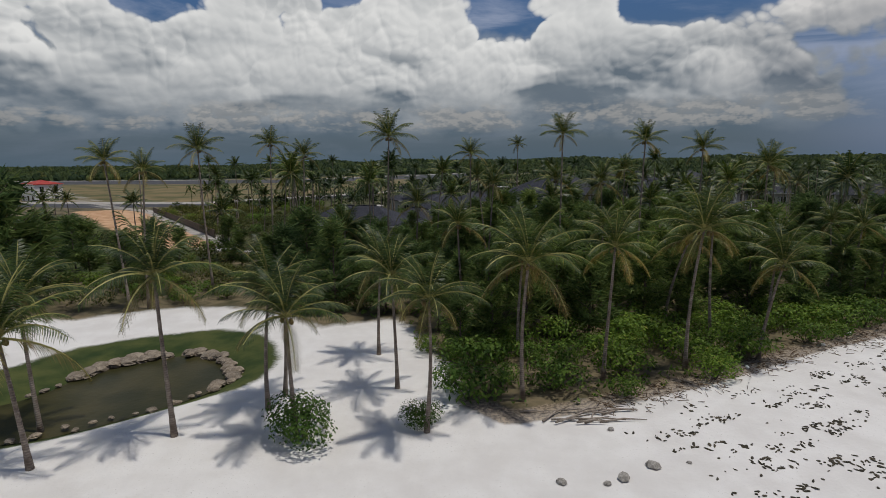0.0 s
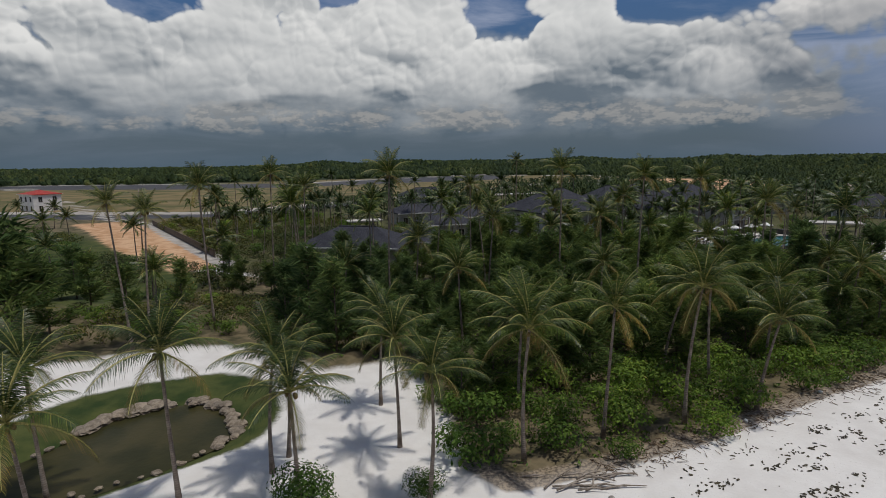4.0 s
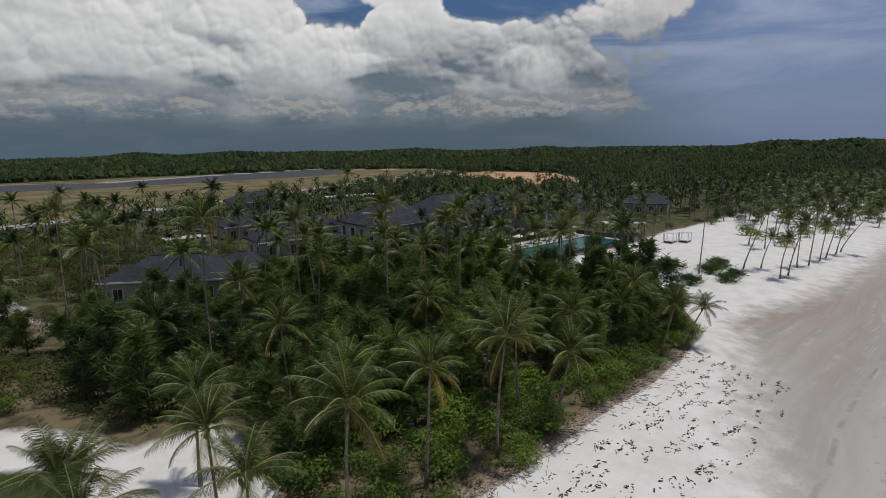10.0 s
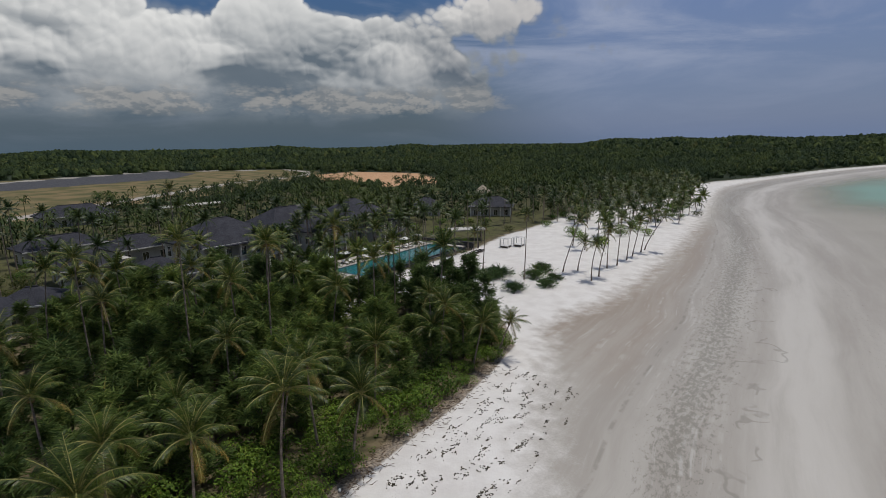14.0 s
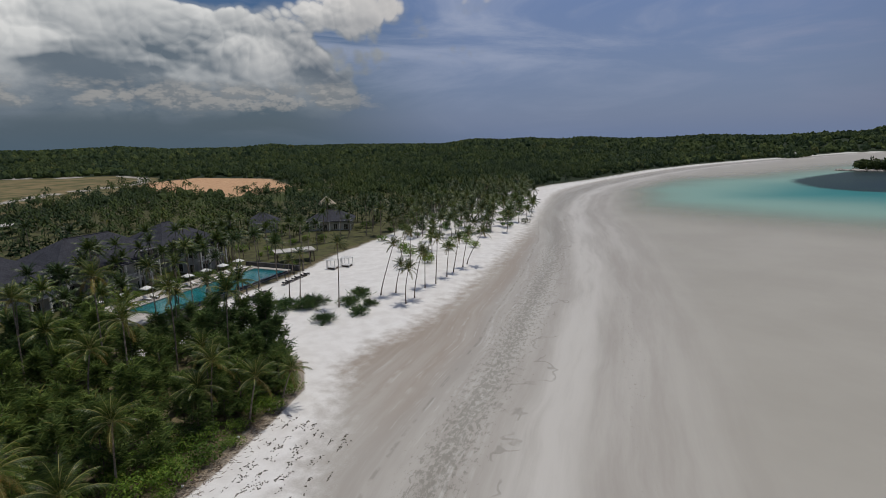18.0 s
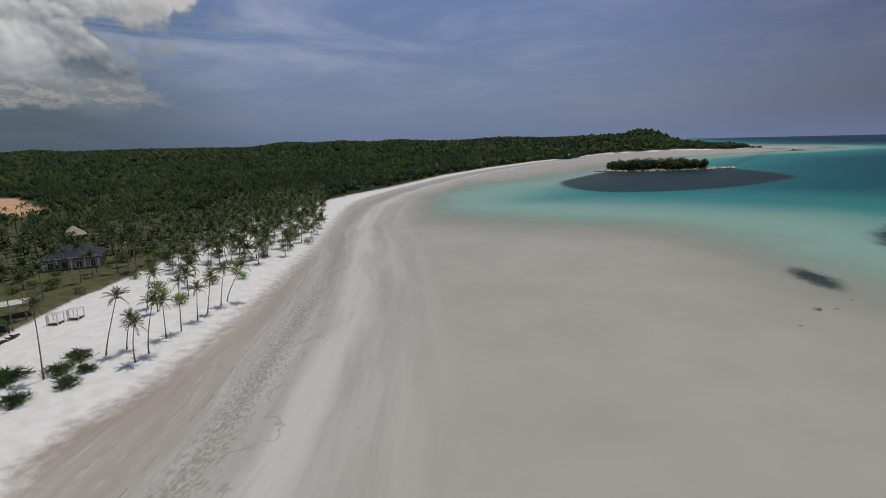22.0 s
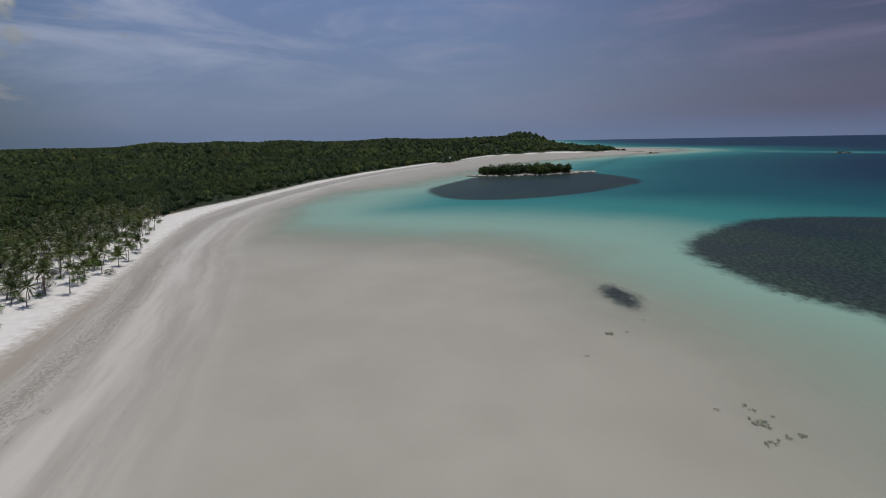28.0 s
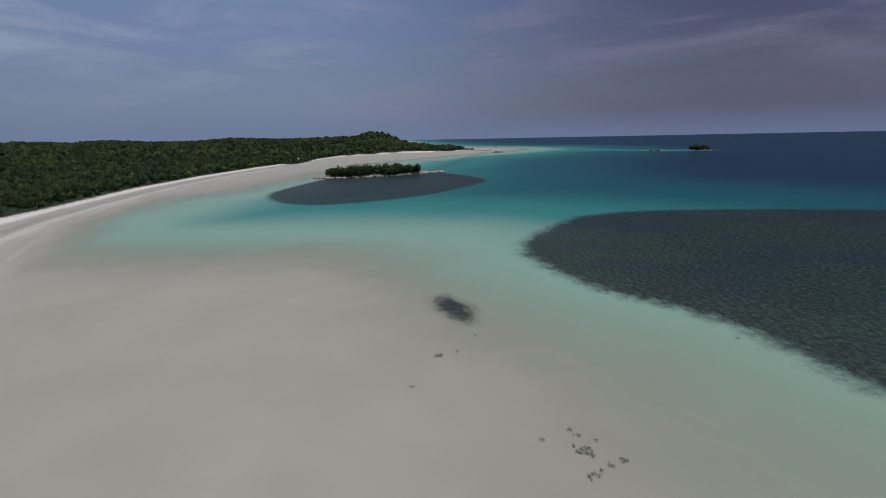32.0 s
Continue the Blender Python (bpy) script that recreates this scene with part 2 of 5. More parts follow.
def leafy(low, high, dry, amount=0.2):
    """Leaves: colour by leaf and by plant, some yellowed."""
    def build(n, place, where):
        info = n.add("ShaderNodeObjectInfo").outputs["Random"]
        isle = n.add("ShaderNodeNewGeometry").outputs["Random Per Island"]
        f = n.math("ADD", n.math("MULTIPLY", isle, 0.6), n.math("MULTIPLY", n.noise(where, 1.3, 3.0), 0.5))
        colour = n.mix(n.ramp(f, 0.2, 0.9), low, high)
        colour = n.mix(n.math("MULTIPLY", n.ramp(isle, 1.0 - amount, 1.0), 0.8), colour, dry)
        stand = n.ramp(n.noise(place, 0.018, 4.0, 0.6), 0.35, 0.65)
        colour = n.vec("MULTIPLY", colour, n.join(n.ramp(stand, 0, 1, 0.68, 1.6, False), n.ramp(stand, 0, 1, 0.76, 1.4, False), n.ramp(stand, 0, 1, 0.9, 1.0, False)))
        return n.vec("MULTIPLY", colour, n.join(*[n.ramp(info, 0, 1, 0.72, k, False) for k in (1.3, 1.22, 1.1)]))
    return build


def leaf_material(name, low, high, dry, amount=0.2, rough=0.55, through=0.25, spec=0.12):
    m = material(name, leafy(low, high, dry, amount), rough, spec)
    tree = m.node_tree
    shader = next(k for k in tree.nodes if k.type == "BSDF_PRINCIPLED")
    thin = tree.nodes.new("ShaderNodeBsdfTranslucent")
    tree.links.new(shader.inputs["Base Color"].links[0].from_socket, thin.inputs[0])
    both = tree.nodes.new("ShaderNodeMixShader")
    both.inputs[0].default_value = through
    tree.links.new(shader.outputs[0], both.inputs[1])
    tree.links.new(thin.outputs[0], both.inputs[2])
    tree.links.new(both.outputs[0], next(k for k in tree.nodes if k.type == "OUTPUT_MATERIAL").inputs[0])
    return m


FROND = leaf_material("palm_leaf", (0.017, 0.038, 0.010), (0.066, 0.108, 0.024), (0.17, 0.17, 0.05), 0.10, 0.42, 0.20, 0.32)
FROND_OLD = leaf_material("palm_leaf_old", (0.085, 0.088, 0.024), (0.17, 0.155, 0.045), (0.20, 0.13, 0.055), 0.4, 0.5, 0.25, 0.3)
NEEDLES = leaf_material("casuarina_needles", (0.042, 0.085, 0.032), (0.130, 0.195, 0.070), (0.17, 0.16, 0.07), 0.08, 0.7, 0.4)
LEAVES = leaf_material("bush_leaf", (0.048, 0.105, 0.020), (0.140, 0.235, 0.045), (0.18, 0.18, 0.06), 0.1, 0.5, 0.35)
SCRUB = leaf_material("scrub_leaf", (0.028, 0.046, 0.016), (0.08, 0.10, 0.032), (0.14, 0.11, 0.05), 0.2, 0.7)
FOREST = leaf_material("forest_leaf", (0.019, 0.037, 0.016), (0.054, 0.082, 0.034), (0.07, 0.08, 0.03), 0.06, 0.8, 0.1)
LITTER = material("dry_litter", blotchy((0.06, 0.04, 0.025), (0.19, 0.13, 0.08), 3.0, 14, 0.9, 0.02), spec=0.1)
RIB = material("palm_rib", blotchy((0.20, 0.20, 0.06), (0.38, 0.34, 0.13), 3, 12, 0.6), spec=0.2)
FLATWEED = material("flat_weed", blotchy((0.11, 0.125, 0.075), (0.20, 0.205, 0.14), 2.0, 9, 0.8), spec=0.2)
WEED = material("seaweed", blotchy((0.025, 0.022, 0.014), (0.09, 0.075, 0.05), 2.0, 9, 0.8), spec=0.2)


def bark_build(n, place, where):
    ring = n.bands(where, "Z", 2.6, 1.2)
    f = n.noise(where, 2.5, 5.0)
    colour = n.mix(n.ramp(f, 0.3, 0.7), (0.16, 0.125, 0.10), (0.34, 0.29, 0.24))
    colour = n.mix(n.math("MULTIPLY", ring, 0.35), colour, (0.10, 0.08, 0.065))
    return colour, 0.85, ring, 0.02


PALM_BARK = material("palm_bark", bark_build, spec=0.15)
BARK = material("bark", blotchy((0.07, 0.055, 0.045), (0.19, 0.155, 0.125), 4, 20, 0.9, 0.02), spec=0.1)
NUT = material("coconut", blotchy((0.10, 0.09, 0.03), (0.20, 0.13, 0.05), 6, None, 0.5), spec=0.3)
STONE = material("pond_stone", blotchy((0.14, 0.115, 0.088), (0.30, 0.255, 0.20), 1.6, 11, 0.85, 0.03, True, 0.18), spec=0.2)
ROCK = material("shore_rock", blotchy((0.07, 0.065, 0.06), (0.26, 0.24, 0.21), 0.3, 3, 0.85, 0.05), spec=0.2)
PALE_ROCK = material("pale_granite", blotchy((0.22, 0.20, 0.17), (0.50, 0.46, 0.41), 0.35, 2.5, 0.85, 0.05), spec=0.2)
BLOCK = material("pale_stone", blotchy((0.20, 0.185, 0.16), (0.40, 0.375, 0.34), 2.5, 12, 0.9, 0.02), spec=0.1)
DRIFT = material("driftwood", blotchy((0.16, 0.13, 0.10), (0.36, 0.31, 0.26), 3, 18, 0.85, 0.01), spec=0.1)
PLASTER = material("pale_plaster", blotchy((0.32, 0.32, 0.31), (0.45, 0.45, 0.43), 0.5, 6, 0.8, 0.004), spec=0.2)
WHITE = material("white_paint", blotchy((0.66, 0.65, 0.62), (0.82, 0.81, 0.78), 0.7, 8, 0.6, 0.003), spec=0.3)
TEAK = material("dark_timber", blotchy((0.035, 0.025, 0.02), (0.10, 0.07, 0.05), 1.5, 15, 0.6, 0.005), spec=0.3)
CONCRETE = material("concrete", blotchy((0.36, 0.34, 0.31), (0.55, 0.53, 0.49), 0.3, 4, 0.85, 0.005), spec=0.2)
DECK = material("deck_stone", blotchy((0.33, 0.30, 0.27), (0.50, 0.47, 0.42), 0.6, 7, 0.75, 0.004), spec=0.3)
DARKSTONE = material("dark_stone", blotchy((0.03, 0.03, 0.032), (0.085, 0.08, 0.075), 1.0, 9, 0.6, 0.01), spec=0.4)
CANVAS = material("white_canvas", blotchy((0.62, 0.61, 0.58), (0.78, 0.77, 0.74), 2, 12, 0.85, 0.003), spec=0.1)
CUSHION = material("lounger_cushion", blotchy((0.03, 0.03, 0.035), (0.09, 0.085, 0.08), 2, 12, 0.9, 0.004), spec=0.1)
THATCH = material("thatch", blotchy((0.24, 0.20, 0.15), (0.42, 0.37, 0.29), 1.2, 16, 0.95, 0.03), spec=0.05)
REDROOF = material("red_roof", blotchy((0.28, 0.035, 0.03), (0.42, 0.07, 0.05), 0.8, 8, 0.7, 0.01), spec=0.2)
GLASS = material("window_glass", blotchy((0.012, 0.015, 0.018), (0.03, 0.036, 0.04), 0.7, 3, 0.06, 0.0), spec=0.9)
BUOY = material("white_plastic", blotchy((0.6, 0.6, 0.58), (0.8, 0.8, 0.78), 4, None, 0.5), spec=0.4)


def slate_build(n, place, where):
    brick = n.add("ShaderNodeTexBrick")
    n.link(n.vec("MULTIPLY", where, (1, 1, 1)), brick.inputs[0])
    brick.inputs["Scale"].default_value = 2.4
    brick.inputs["Mortar Size"].default_value = 0.015
    f = n.noise(where, 0.5, 4.0)
    g = n.noise(where, 5.0, 4.0)
    colour = n.mix(n.ramp(f, 0.3, 0.7), (0.022, 0.023, 0.031), (0.042, 0.043, 0.054))
    colour = n.mix(n.math("MULTIPLY", n.ramp(g, 0.45, 0.7), 0.5), colour, (0.09, 0.09, 0.098))
    return colour, 0.75, brick.outputs[1], 0.02


SLATE = material("slate_roof", slate_build, spec=0.2)


def pool_water_build(n, place, where):
    f = n.noise(place, 0.25, 3.0)
    w = n.noise(place, 2.5, 3.0)
    return n.mix(n.ramp(f, 0.35, 0.65), (0.010, 0.115, 0.125), (0.018, 0.16, 0.17)), 0.05, w, 0.03


POOLWATER = material("pool_water", pool_water_build, spec=0.5)


def pond_build(n, place, where):
    f = n.noise(place, 0.3, 4.0)
    w = n.noise(place, 3.0, 3.0)
    return n.mix(n.ramp(f, 0.35, 0.65), (0.030, 0.030, 0.012), (0.055, 0.048, 0.020)), 0.3, w, 0.01


PONDWATER = material("pond_water", pond_build, spec=0.08)


def ground_build(n, place, where):
    a = n.attr
    n1, n2, n3 = n.noise(place, 0.05, 4.0), n.noise(place, 0.45, 5.0), n.noise(place, 5.0, 4.0)
    jitter = n.math("ADD", n.math("MULTIPLY", n.math("SUBTRACT", n2, 0.5), 0.55), n.math("MULTIPLY", n.math("SUBTRACT", n3, 0.5), 0.25))
    edge = lambda name, lo=0.35, hi=0.65: n.ramp(n.math("ADD", a(name), jitter), lo, hi)
    # dry sand, wet sand, sea bed
    dry = n.mix(n.ramp(n2, 0.3, 0.7), (0.60, 0.575, 0.54), (0.68, 0.66, 0.625))
    dry = n.mix(n.math("MULTIPLY", n.ramp(n3, 0.55, 0.85), 0.25), dry, (0.45, 0.42, 0.38))
    s, run = a("flow"), a("run")
    wander = n.math("MULTIPLY", n.math("SUBTRACT", n.noise(place, 0.03, 3.0), 0.5), 4.5)
    s = n.math("ADD", s, wander)
    stretch = n.noise(n.join(n.math("MULTIPLY", s, 0.22), n.math("MULTIPLY", run, 0.018), 0.0), 1.0, 7.0, 0.62)
    wet = n.mix(n.ramp(stretch, 0.35, 0.68), (0.335, 0.308, 0.27), (0.42, 0.395, 0.352))
    # a browner wet slope above the weed band, a pale firm strip below it, then the plain flat
    east = n.split(place)[0]
    slope = n.math("MULTIPLY", n.math("MULTIPLY", n.ramp(s, 5.0, 10.0), n.math("MULTIPLY", n.ramp(east, 44.0, 62.0), n.ramp(east, 260.0, 120.0, 0.4, 1.0))), n.ramp(stretch, 0.30, 0.62, 1.0, 0.45))
    wet = n.mix(slope, wet, (0.30, 0.25, 0.20))
    strip = n.math("MULTIPLY", n.ramp(s, -4.5, -8.0), n.ramp(s, -15.0, -11.0))
    wet = n.mix(n.math("MULTIPLY", strip, n.ramp(stretch, 0.3, 0.6, 0.3, 0.85)), wet, (0.50, 0.475, 0.43))
    plain = n.mix(n.ramp(n1, 0.3, 0.7), (0.328, 0.306, 0.260), (0.358, 0.335, 0.287))
    wet = n.mix(n.ramp(s, -38.0, -16.0), plain, wet)
    colour = n.mix(edge("dry", 0.25, 0.75), wet, dry)
    specks = n.math("MULTIPLY", n.ramp(n.noise(place, 9.0, 3.0, 0.7), 0.62, 0.70), n.ramp(n2, 0.42, 0.62))
    colour = n.mix(n.math("MULTIPLY", specks, n.math("MULTIPLY", a("dry"), 0.5)), colour, (0.22, 0.18, 0.14))
    # dark drift marks left by the tide
    mark = n.noise(n.join(n.math("MULTIPLY", s, 1.9), n.math("MULTIPLY", run, 0.9), 0.0), 1.0, 8.0, 0.78)
    mark = n.ramp(n.math("ADD", mark, n.math("MULTIPLY", a("mark"), 0.22)), 0.66, 0.74)
    mark = n.math("MULTIPLY", mark, n.ramp(a("mark"), 0.02, 0.3))
    colour = n.mix(n.math("MULTIPLY", mark, 0.48), colour, (0.13, 0.125, 0.095))
    line = n.math("ABSOLUTE", n.math("ADD", a("tide"), n.math("MULTIPLY", wander, 0.5)))
    line = n.math("MULTIPLY", n.ramp(line, 0.34, 0.08), n.ramp(n2, 0.42, 0.58))
    wind = n.math("MULTIPLY", n.math("SUBTRACT", n.noise(place, 0.11, 3.0, 0.6), 0.5), 15.0)
    creek = n.math("ABSOLUTE", n.math("ADD", n.math("ADD", s, 4.5), wind))
    creek = n.math("MULTIPLY", n.ramp(creek, 0.36, 0.08), n.ramp(n.noise(place, 0.25, 3.0), 0.44, 0.56))
    line = n.math("MAXIMUM", line, n.math("MULTIPLY", creek, n.ramp(run, 900.0, 500.0)))
    colour = n.mix(n.math("MULTIPLY", line, 0.36), colour, (0.14, 0.13, 0.10))
    track = n.noise(n.join(n.math("MULTIPLY", s, 1.6), n.math("MULTIPLY", run, 0.05), 2.0), 1.0, 5.0, 0.6)
    colour = n.mix(n.math("MULTIPLY", n.ramp(track, 0.50, 0.68), n.math("MULTIPLY", n.math("MULTIPLY", a("track"), n.ramp(n2, 0.4, 0.6)), 0.5)), colour, (0.56, 0.54, 0.50))
    # soil, litter, grass, earth, tarmac
    soil = n.mix(n.ramp(n2, 0.35, 0.65), (0.055, 0.052, 0.026), (0.17, 0.135, 0.08))
    colour = n.mix(edge("veg"), colour, soil)
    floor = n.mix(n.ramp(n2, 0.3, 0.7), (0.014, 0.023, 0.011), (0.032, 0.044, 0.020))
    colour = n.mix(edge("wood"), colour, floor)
    grass = n.mix(n.ramp(n2, 0.3, 0.7), (0.026, 0.044, 0.013), (0.075, 0.085, 0.026))
    colour = n.mix(edge("grass"), colour, grass)
    field = n.mix(n.ramp(n1, 0.35, 0.65), (0.085, 0.085, 0.034), (0.20, 0.15, 0.075))
    colour = n.mix(edge("field"), colour, field)
    litter = n.mix(n.ramp(n3, 0.35, 0.65), (0.08, 0.06, 0.042), (0.33, 0.265, 0.19))
    colour = n.mix(n.math("MULTIPLY", edge("litter"), 0.85), colour, litter)
    earth = n.mix(n.ramp(n2, 0.35, 0.65), (0.40, 0.225, 0.115), (0.54, 0.35, 0.21))
    colour = n.mix(edge("earth"), colour, earth)
    tar = n.mix(n.ramp(n2, 0.3, 0.7), (0.045, 0.047, 0.055), (0.085, 0.085, 0.09))
    colour = n.mix(edge("tar", 0.45, 0.55), colour, tar)
    pale = n.mix(n.ramp(n2, 0.3, 0.7), (0.27, 0.25, 0.22), (0.42, 0.39, 0.35))
    colour = n.mix(edge("pale"), colour, pale)
    height = n.math("MULTIPLY", n.math("ADD", n.math("MULTIPLY", n3, 0.5), n2), n.ramp(a("dry"), 0.0, 1.0, 0.06, 1.0))
    return colour, n.ramp(a("dry"), 0.0, 1.0, 0.55, 0.95), height, 0.028


GROUND = material("ground", ground_build, spec=0.15)


def sea_material():
    m = bpy.data.materials.new("sea_water")
    m.use_nodes = True
    n = Nodes(m.node_tree)
    place = n.add("ShaderNodeNewGeometry").outputs["Position"]
    big = n.noise(place, 0.006, 4.0)
    deep = n.math("ADD", n.attr("depth"), n.math("MULTIPLY", n.math("SUBTRACT", big, 0.5), 0.9))
    colour = n.mix(n.ramp(deep, 0.1, 0.95), (0.36, 0.375, 0.30), (0.235, 0.365, 0.30))
    colour = n.mix(n.ramp(deep, 0.8, 1.9), colour, (0.034, 0.200, 0.190))
    colour = n.mix(n.ramp(deep, 1.6, 3.6), colour, (0.008, 0.085, 0.105))
    colour = n.mix(n.ramp(deep, 3.2, 6.2), colour, (0.006, 0.030, 0.060))
    spots = n.noise(n.vec("MULTIPLY", place, (0.7, 0.9, 1)), 0.8, 7.0, 0.72)
    reef = n.mix(n.ramp(spots, 0.40, 0.66), (0.008, 0.011, 0.014), n.mix(n.ramp(n.noise(place, 0.02, 3.0), 0.4, 0.6), (0.038, 0.046, 0.052), (0.048, 0.070, 0.044)))
    edge = n.math("ADD", n.attr("reef"), n.math("MULTIPLY", n.math("SUBTRACT", n.noise(place, 0.16, 7.0, 0.75), 0.5), 0.5))
    colour = n.mix(n.math("MULTIPLY", n.ramp(edge, 0.36, 0.66), 0.93), colour, reef)
    cover = n.math("MAXIMUM", n.ramp(deep, -0.05, 1.0), n.ramp(edge, 0.36, 0.66))
    shader = n.add("ShaderNodeBsdfPrincipled")
    n.link(colour, shader.inputs["Base Color"])
    shader.inputs["Roughness"].default_value = 0.35
    shader.inputs["IOR"].default_value = 1.33
    shader.inputs["Specular IOR Level"].default_value = 0.04
    clear = n.add("ShaderNodeBsdfTransparent")
    clear.inputs[0].default_value = (1, 1, 1, 1)
    both = n.add("ShaderNodeMixShader")
    n.link(n.math("MULTIPLY", cover, 0.96), both.inputs[0])
    n.link(clear.outputs[0], both.inputs[1])
    n.link(shader.outputs[0], both.inputs[2])
    n.link(both.outputs[0], n.add("ShaderNodeOutputMaterial").inputs[0])
    return m


SEA = sea_material()


# ---------------------------------------------------------------- tools


def part(name, mesh, mat, parent=None, label="", m=None):
    """Links a mesh as one object, under a thing or a part where one is given."""
    ob = new(name, mesh)
    if mat and not mesh.materials:
        mesh.materials.append(mat)
    if parent:
        ob.parent = parent
    if m is not None:
        ob.matrix_basis = m
    return tagged(ob, label)


def empty(name, label, category, group="", m=None):
    ob = new(name)
    ob.empty_display_size = 0.2
    if m is not None:
        ob.matrix_basis = m
    return tagged(ob, label, category, group)


def quick(name, verts, tris, smooth=False):
    """A mesh from arrays of corners and triangles."""
    verts, tris = np.asarray(verts, np.float32).reshape(-1, 3), np.asarray(tris, np.int32).reshape(-1, 3)
    mesh = bpy.data.meshes.new(name)
    mesh.vertices.add(len(verts))
    mesh.vertices.foreach_set("co", verts.ravel())
    mesh.loops.add(len(tris) * 3)
    mesh.loops.foreach_set("vertex_index", tris.ravel())
    mesh.polygons.add(len(tris))
    mesh.polygons.foreach_set("loop_start", np.arange(0, len(tris) * 3, 3, dtype=np.int32))
    mesh.polygons.foreach_set("use_smooth", np.full(len(tris), smooth))
    mesh.update(calc_edges=True)
    return mesh


def join(pieces):
    """Arrays of several (verts, tris) as one."""
    verts, tris, n = [], [], 0
    for v, t in pieces:
        v, t = np.asarray(v, float).reshape(-1, 3), np.asarray(t, int).reshape(-1, 3)
        verts.append(v)
        tris.append(t + n)
        n += len(v)
    return np.concatenate(verts), np.concatenate(tris)


def moved(piece, m):
    v, t = piece
    a = np.array(m)
    return np.asarray(v) @ a[:3, :3].T + a[:3, 3], t


def box(x0, x1, y0, y1, z0, z1):
    v = [(x, y, z) for z in (z0, z1) for y in (y0, y1) for x in (x0, x1)]
    q = [(0, 2, 3, 1), (4, 5, 7, 6), (0, 1, 5, 4), (2, 6, 7, 3), (0, 4, 6, 2), (1, 3, 7, 5)]
    return np.array(v, float), np.array([t for a, b, c, d in q for t in ((a, b, c), (a, c, d))])


def tube(points, radii, sides=7, caps=True):
    """A bent tube through points, with its own radius at each."""
    pts = [Vector(p) for p in points]
    verts, tris = [], []
    for i, p in enumerate(pts):
        d = (pts[min(i + 1, len(pts) - 1)] - pts[max(i - 1, 0)]).normalized()
        u = d.cross(Vector((0.3, 1, 0.2))).normalized()
        w = d.cross(u)
        for k in range(sides):
            a = math.tau * k / sides
            verts.append(p + (u * math.cos(a) + w * math.sin(a)) * radii[i])
    for i in range(len(pts) - 1):
        for k in range(sides):
            a, b = i * sides + k, i * sides + (k + 1) % sides
            tris += [(a, b, b + sides), (a, b + sides, a + sides)]
    if caps:
        for base, flip in ((0, True), ((len(pts) - 1) * sides, False)):
            for k in range(1, sides - 1):
                tris.append((base, base + k + 1, base + k) if flip else (base, base + k, base + k + 1))
    return np.array([tuple(v) for v in verts]), np.array(tris)


def lump(rng, rx, ry, rz, rough=0.22, rings=5, sides=8):
    """A worn, uneven stone."""
    verts = [(0, 0, rz)]
    for i in range(1, rings):
        a = math.pi * i / rings
        for k in range(sides):
            b = math.tau * (k + 0.5 * (i % 2)) / sides
            r = 1 + rng.uniform(-rough, rough)
            verts.append((rx * math.sin(a) * math.cos(b) * r, ry * math.sin(a) * math.sin(b) * r, rz * math.cos(a) * (1 + rng.uniform(-rough, rough) * 0.6)))
    verts.append((0, 0, -rz))
    tris = []
    for k in range(sides):
        tris.append((0, 1 + k, 1 + (k + 1) % sides))
        for i in range(rings - 2):
            a, b = 1 + i * sides + k, 1 + i * sides + (k + 1) % sides
            tris += [(a, a + sides, b + sides), (a, b + sides, b)]
        a = 1 + (rings - 2) * sides
        tris.append((len(verts) - 1, a + (k + 1) % sides, a + k))
    return np.array(verts), np.array(tris)


def signed(px, py, line):
    """Distance to an open line of points, positive on its left side."""
    best, side = np.full(px.shape, 1e9), np.zeros(px.shape)
    for (ax, ay), (bx, by) in zip(line, line[1:]):
        dx, dy = bx - ax, by - ay
        t = np.clip(((px - ax) * dx + (py - ay) * dy) / (dx * dx + dy * dy), 0, 1)
        ex, ey = px - ax - t * dx, py - ay - t * dy
        d = np.hypot(ex, ey)
        cross = dx * (py - ay) - dy * (px - ax)
        closer = d < best - 1e-9
        best = np.where(closer, d, best)
        side = np.where(closer, np.sign(cross), side)
    return best * side


def inside(px, py, ring):
    """Distance to a closed ring of points, positive within."""
    best, odd = np.full(px.shape, 1e9), np.zeros(px.shape, bool)
    for (ax, ay), (bx, by) in zip(ring, ring[1:] + ring[:1]):
        dx, dy = bx - ax, by - ay
        t = np.clip(((px - ax) * dx + (py - ay) * dy) / (dx * dx + dy * dy + 1e-12), 0, 1)
        best = np.minimum(best, np.hypot(px - ax - t * dx, py - ay - t * dy))
        cut = ((ay > py) != (by > py)) & (px < (bx - ax) * (py - ay) / ((by - ay) if by != ay else 1e-9) + ax)
        odd ^= cut
    return np.where(odd, best, -best)


def run_along(px, py, line):
    """How far along an open line of points its nearest place lies."""
    best, run, gone = np.full(px.shape, 1e9), np.zeros(px.shape), 0.0
    for (ax, ay), (bx, by) in zip(line, line[1:]):
        dx, dy = bx - ax, by - ay
        t = np.clip(((px - ax) * dx + (py - ay) * dy) / (dx * dx + dy * dy), 0, 1)
        d = np.hypot(px - ax - t * dx, py - ay - t * dy)
        run = np.where(d < best, gone + t * math.hypot(dx, dy), run)
        best = np.minimum(best, d)
        gone += math.hypot(dx, dy)
    return run


def soft(d, width):
    return np.clip(d / width * 0.5 + 0.5, 0, 1)


# ---------------------------------------------------------------- the plan
# shore line between dry white sand and the flat, from behind the camera along the bay to the headland


